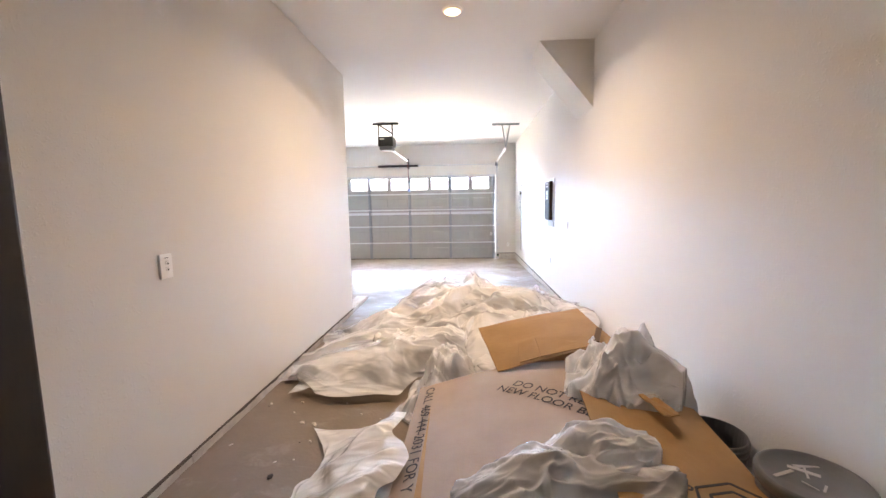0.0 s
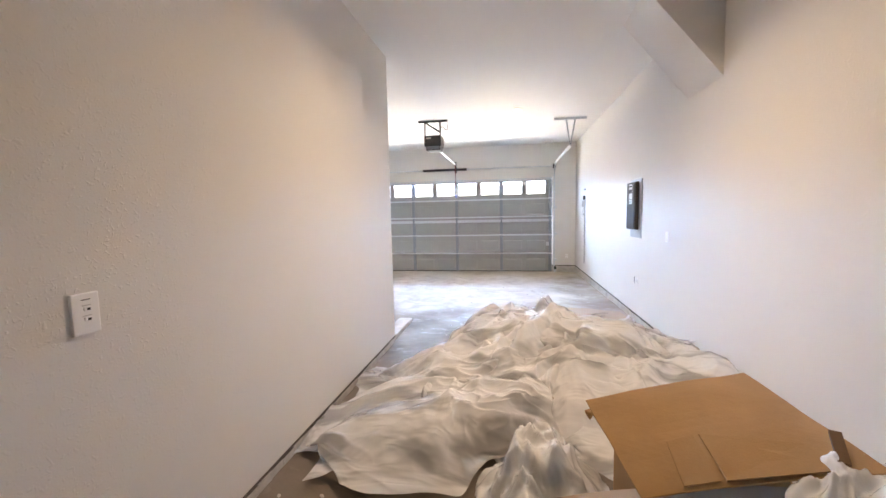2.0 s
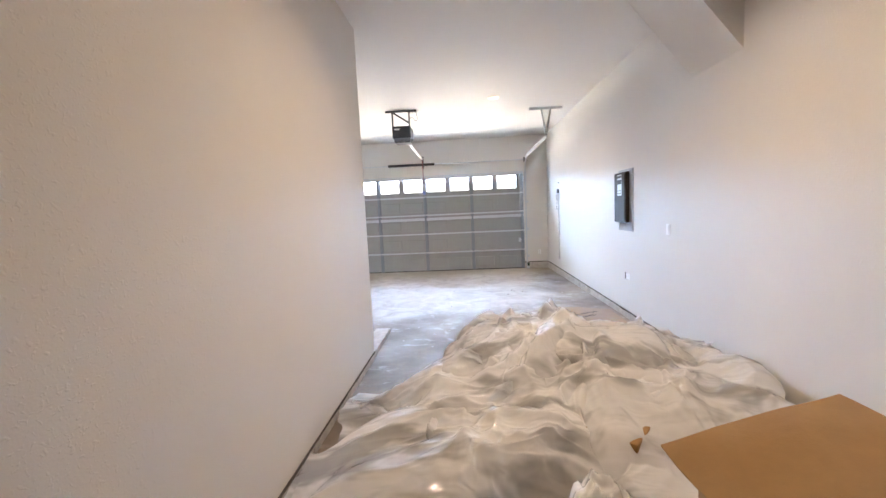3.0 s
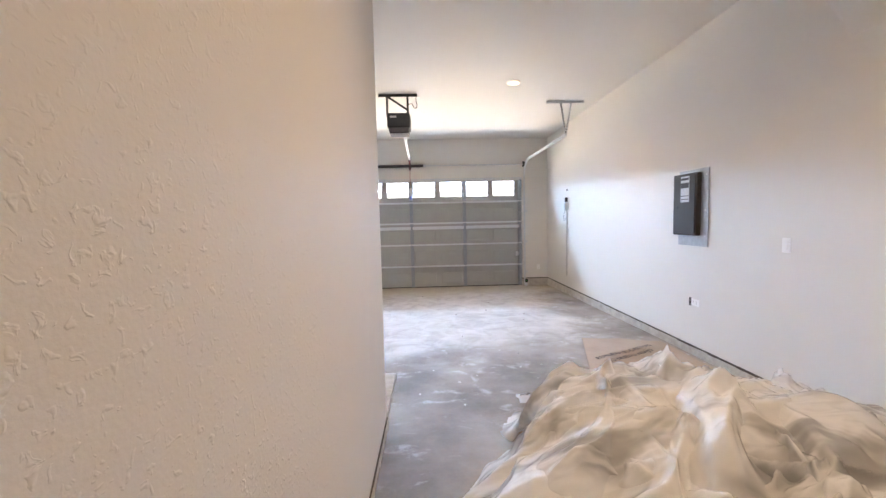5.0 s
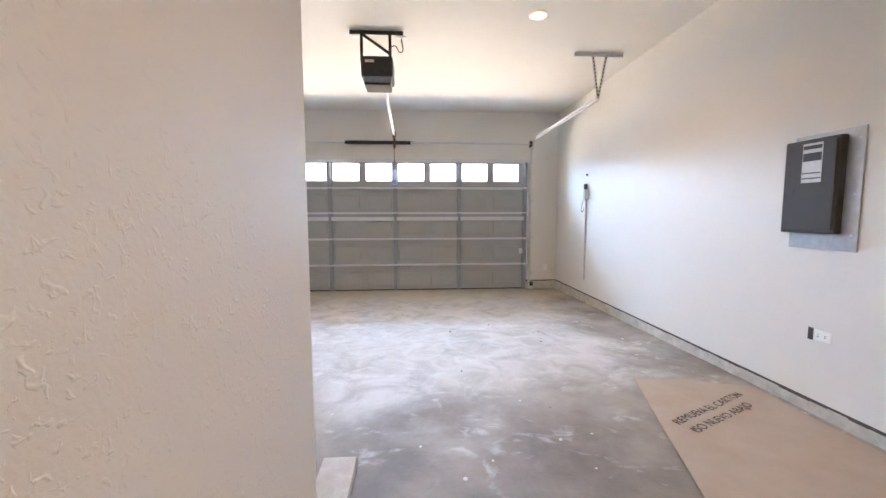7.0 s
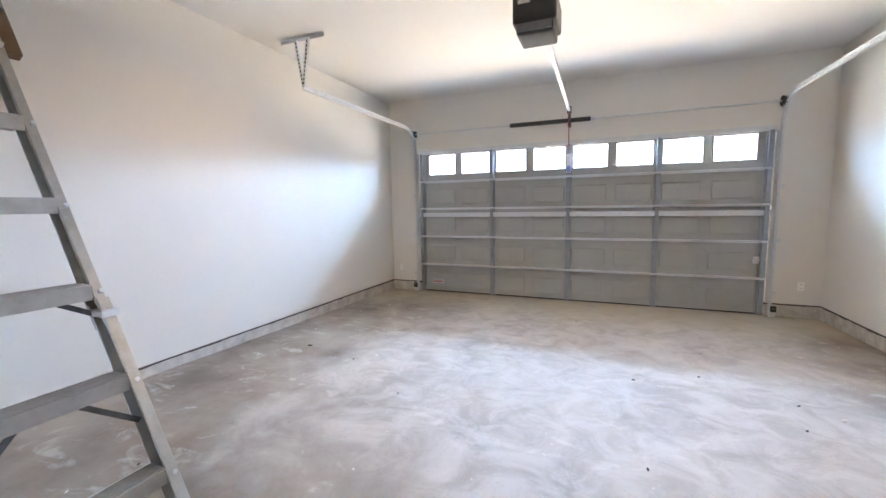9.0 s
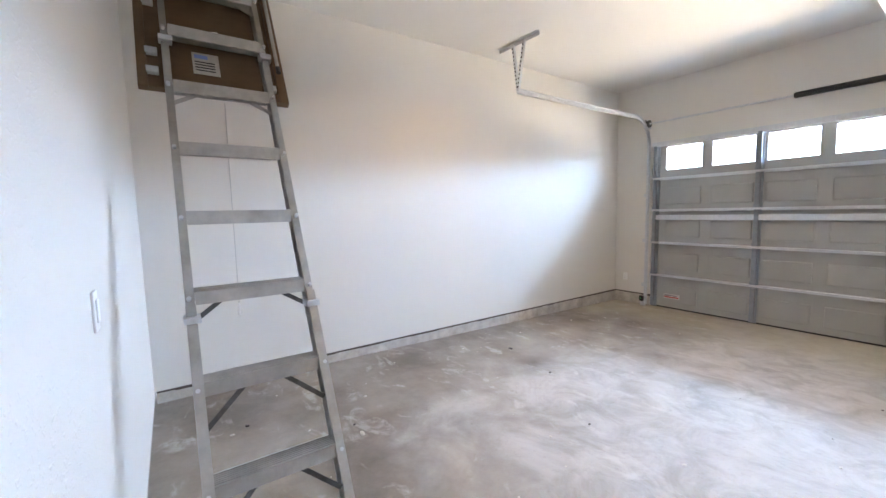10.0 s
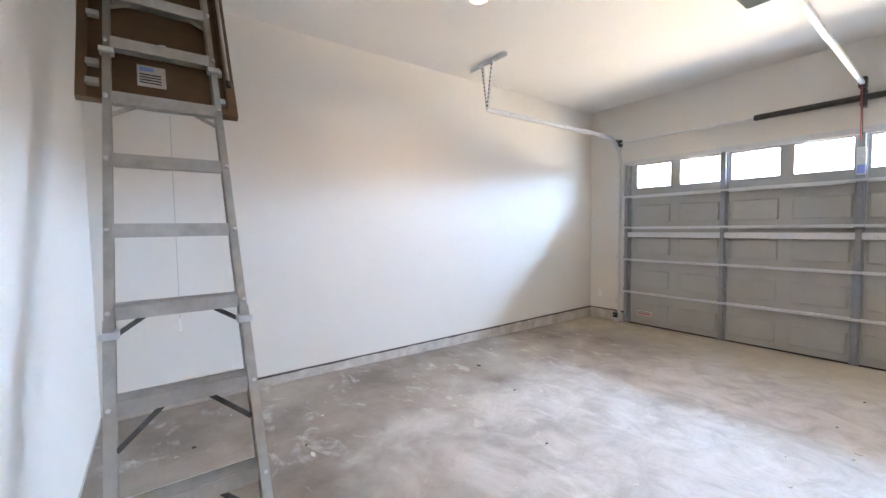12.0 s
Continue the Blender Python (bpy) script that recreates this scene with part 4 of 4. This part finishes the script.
def flap(pts, parent, name="flap"):
    bm = bmesh.new()
    top = [bm.verts.new(p) for p in pts]
    bot = [bm.verts.new(Vector(p) - Vector((0, 0, 0.005))) for p in pts]
    bm.faces.new(top)
    bm.faces.new(bot[::-1])
    n = len(pts)
    for i in range(n):
        bm.faces.new((top[i], bot[i], bot[(i + 1) % n], top[(i + 1) % n]))
    bmesh.ops.recalc_face_normals(bm, faces=bm.faces)
    return part(name, bm, CARD, parent)


flap([fb(0.20, 0.98, 0.012), fb(0.26, 0.62, 0.014), fb(0.40, 0.60, 0.014), fb(0.36, 0.98, 0.012)], sb)
flap([fb(0.38, 0.99, 0.018), fb(0.42, 0.62, 0.022), fb(0.80, 0.80, 0.022), fb(0.86, 0.99, 0.016)], sb)
bm = bmesh.new()
add_bar(bm, fb(0.84, 0.98, 0.03), fb(0.93, 0.80, 0.05), 0.035, 0.012)
part("torn_edge", bm, HATCH, sb, "dark torn carton edge")

sc, fc = bent_sheet("cardboard_sheet", [(2.34, -9.70, 0.60), (2.98, -9.68, 0.46), (2.72, -10.95, 0.60), (2.20, -10.95, 0.62)], CARD,
                    "brown printed cardboard sheet with a hexagon mark", sag=0.02, seed=3)
lettering(sc, fc, "S R", 0.42, 0.60, -0.4, 0.15, 0.09)
for k, r in enumerate((0.13, 0.085, 0.045)):
    o = fc(0.68, 0.72, 0.006)
    bm = bmesh.new()
    for i in range(6):
        a0, a1 = math.pi / 3 * i + 0.2, math.pi / 3 * (i + 1) + 0.2
        p = o + Vector((math.cos(a0) * r, math.sin(a0) * r, 0.006))
        q = o + Vector((math.cos(a1) * r, math.sin(a1) * r, 0.006))
        add_bar(bm, p, q, 0.010, 0.002)
    part("printed_mark", bm, INK, sc)
st_, ft_ = bent_sheet("cardboard_strip", [(2.60, -9.86, 0.63), (2.68, -9.86, 0.63), (2.69, -10.08, 0.645), (2.62, -10.09, 0.645)], CARD, "small torn cardboard strip on the sheet", n=4)
sd, fd = bent_sheet("cardboard_sheet", [(2.22, -4.45, 0.088), (3.06, -4.68, 0.090), (3.06, -6.35, 0.10), (1.72, -6.05, 0.10)], CARD_PALE,
                    "flat pale printed cardboard sheet on the slab", sag=0.004, seed=4)
lettering(sd, fd, "REMUEVA EL CARTON", 0.10, 0.47, 0.60, -0.30, 0.085)
lettering(sd, fd, "ISO NUEVO ABAJO", 0.17, 0.52, 0.60, -0.30, 0.085)
se, fe = bent_sheet("cardboard_sheet", [(1.42, -5.98, 0.13), (2.0, -6.3, 0.2), (1.5, -6.9, 0.2), (0.95, -6.52, 0.10)], CARD, "brown cardboard flap poking out of the film heap", n=8, seed=5)
# brown cartons lost inside the heap
for i, (x, y, a, z) in enumerate(((1.80, -7.15, 20, 0.36), (2.35, -7.45, -35, 0.28), (1.2, -8.1, 10, 0.18), (1.95, -8.0, 50, 0.25))):
    e = thing("cardboard_box", "crushed brown carton showing through the film heap", "box", pose(x, y, FZ, 0, 0, a))
    box("body", -0.26, 0.26, -0.2, 0.2, 0, z, CARD, e, 0.01)

def on_slab(x, y):
    return 0.0


def on_card(x, y):
    return 0.30 + 0.20 * smooth01((x - 1.4) / 1.2)


bag("crumpled white plastic bag on the cardboard", (2.62, -9.58), (0.29, 0.29), on_card, 0.20, 11, BAGFILM, 0.085, 3.0)
bag("thin white plastic bag beside the side wall", (2.90, -9.25), (0.24, 0.30), on_slab, 0.58, 12, BAGFILM, 0.11)
bag("small white plastic bag leaning on the side wall", (2.99, -9.55), (0.16, 0.2), on_slab, 0.48, 13, BAGFILM, 0.1)
bag("bundle of white plastic bags beside the carton", (1.62, -8.92), (0.34, 0.44), on_slab, 0.36, 14, BAGFILM, 0.16, 2.8, 1.2)
bag("clear grey plastic bag in front of the white bundle", (1.42, -9.10), (0.17, 0.15), on_slab, 0.16, 15, CLEARBAG, 0.1)
bag("grey translucent plastic bag on the cardboard sheet", (2.08, -10.42), (0.40, 0.22), on_card, 0.08, 16, CLEARBAG, 0.07, 2.2, 0.2)
bag("white plastic bag fold on the grey bag", (2.28, -10.30), (0.2, 0.16), lambda x, y: on_card(x, y) + 0.03, 0.08, 17, BAGFILM, 0.07)


def bucket(m, label, lid=True):
    e = thing("bucket", label, "bucket", m, "buckets")
    bm = bmesh.new()
    prof = [(0.128, 0.0), (0.132, 0.004), (0.148, 0.29), (0.158, 0.29), (0.158, 0.305), (0.149, 0.307), (0.150, 0.325), (0.160, 0.326), (0.160, 0.338), (0.151, 0.340), (0.152, 0.36)]
    if not lid:
        prof += [(0.147, 0.362), (0.144, 0.30), (0.128, 0.012)]
    seg = 40
    rings = [[bm.verts.new((r * math.cos(2 * math.pi * i / seg), r * math.sin(2 * math.pi * i / seg), z)) for i in range(seg)] for r, z in prof]
    for a, b in zip(rings[:-1], rings[1:]):
        for i in range(seg):
            bm.faces.new((a[i], a[(i + 1) % seg], b[(i + 1) % seg], b[i]))
    bm.faces.new(rings[0][::-1])
    bm.faces.new(rings[-1])
    part("body", bm, BUCKET, e, smooth=False)
    if lid:
        bm = bmesh.new()
        prof = [(0.150, 0.330), (0.166, 0.332), (0.168, 0.366), (0.162, 0.374), (0.150, 0.374), (0.146, 0.366), (0.05, 0.364)]
        rings = [[bm.verts.new((r * math.cos(2 * math.pi * i / seg), r * math.sin(2 * math.pi * i / seg), z)) for i in range(seg)] for r, z in prof]
        for a, b in zip(rings[:-1], rings[1:]):
            for i in range(seg):
                bm.faces.new((a[i], a[(i + 1) % seg], b[(i + 1) % seg], b[i]))
        bm.faces.new(rings[-1])
        l = part("lid", bm, BUCKET_LID, e, "dark scuffed lid with pale paint smears", True)
        rnd = random.Random(4)
        for k in range(7):
            bm = bmesh.new()
            a = rnd.uniform(0, 6.28)
            c = Vector((rnd.uniform(-0.07, 0.07), rnd.uniform(-0.07, 0.07), 0.3675))
            d = Vector((math.cos(a), math.sin(a), 0)) * rnd.uniform(0.02, 0.05)
            add_bar(bm, c - d, c + d, rnd.uniform(0.004, 0.02), 0.002)
            part("paint_smear", bm, LABEL, l)
    return e


bucket(pose(2.955, -10.45, FZ), "dark grey plastic bucket with another nested in it", False)
bucket(pose(2.955, -10.45, FZ + 0.17, 0, 0, 30), "dark grey plastic bucket with a scuffed lid")
bucket(pose(2.97, -9.86, FZ), "dark grey open bucket beside the side wall", False)

# crumbs and chips on the slab
rnd = random.Random(11)
bm = bmesh.new()
bd = bmesh.new()
for k in range(150):
    if k < 50:
        x, y = rnd.uniform(0.15, 1.15), rnd.uniform(-10.9, -8.95)
    else:
        x, y = rnd.uniform(-2.8, 2.9), rnd.uniform(-6.2, -1.2)
        if 1.7 < x and y < -4.4:
            continue
    z = 0.08 if y < -4.5 else 0.075 * -y / 4.5
    s = rnd.uniform(0.004, 0.011) * (1.7 if k % 9 == 0 else 1)
    t = bm if k % 4 else bd
    r = bmesh.ops.create_icosphere(t, subdivisions=1, radius=s, matrix=pose(x, y, z + s * 0.3, 0, 0, rnd.uniform(0, 180)) @ Matrix.Diagonal((rnd.uniform(0.6, 2.2), 1, 0.5, 1)))
tagged(part("debris", bm, DEBRIS), "pale plaster crumbs and wood chips on the slab", "debris", kind="stuff")
tagged(part("dark_debris", bd, INK), "small dark crumbs scattered on the slab", "debris", kind="stuff")
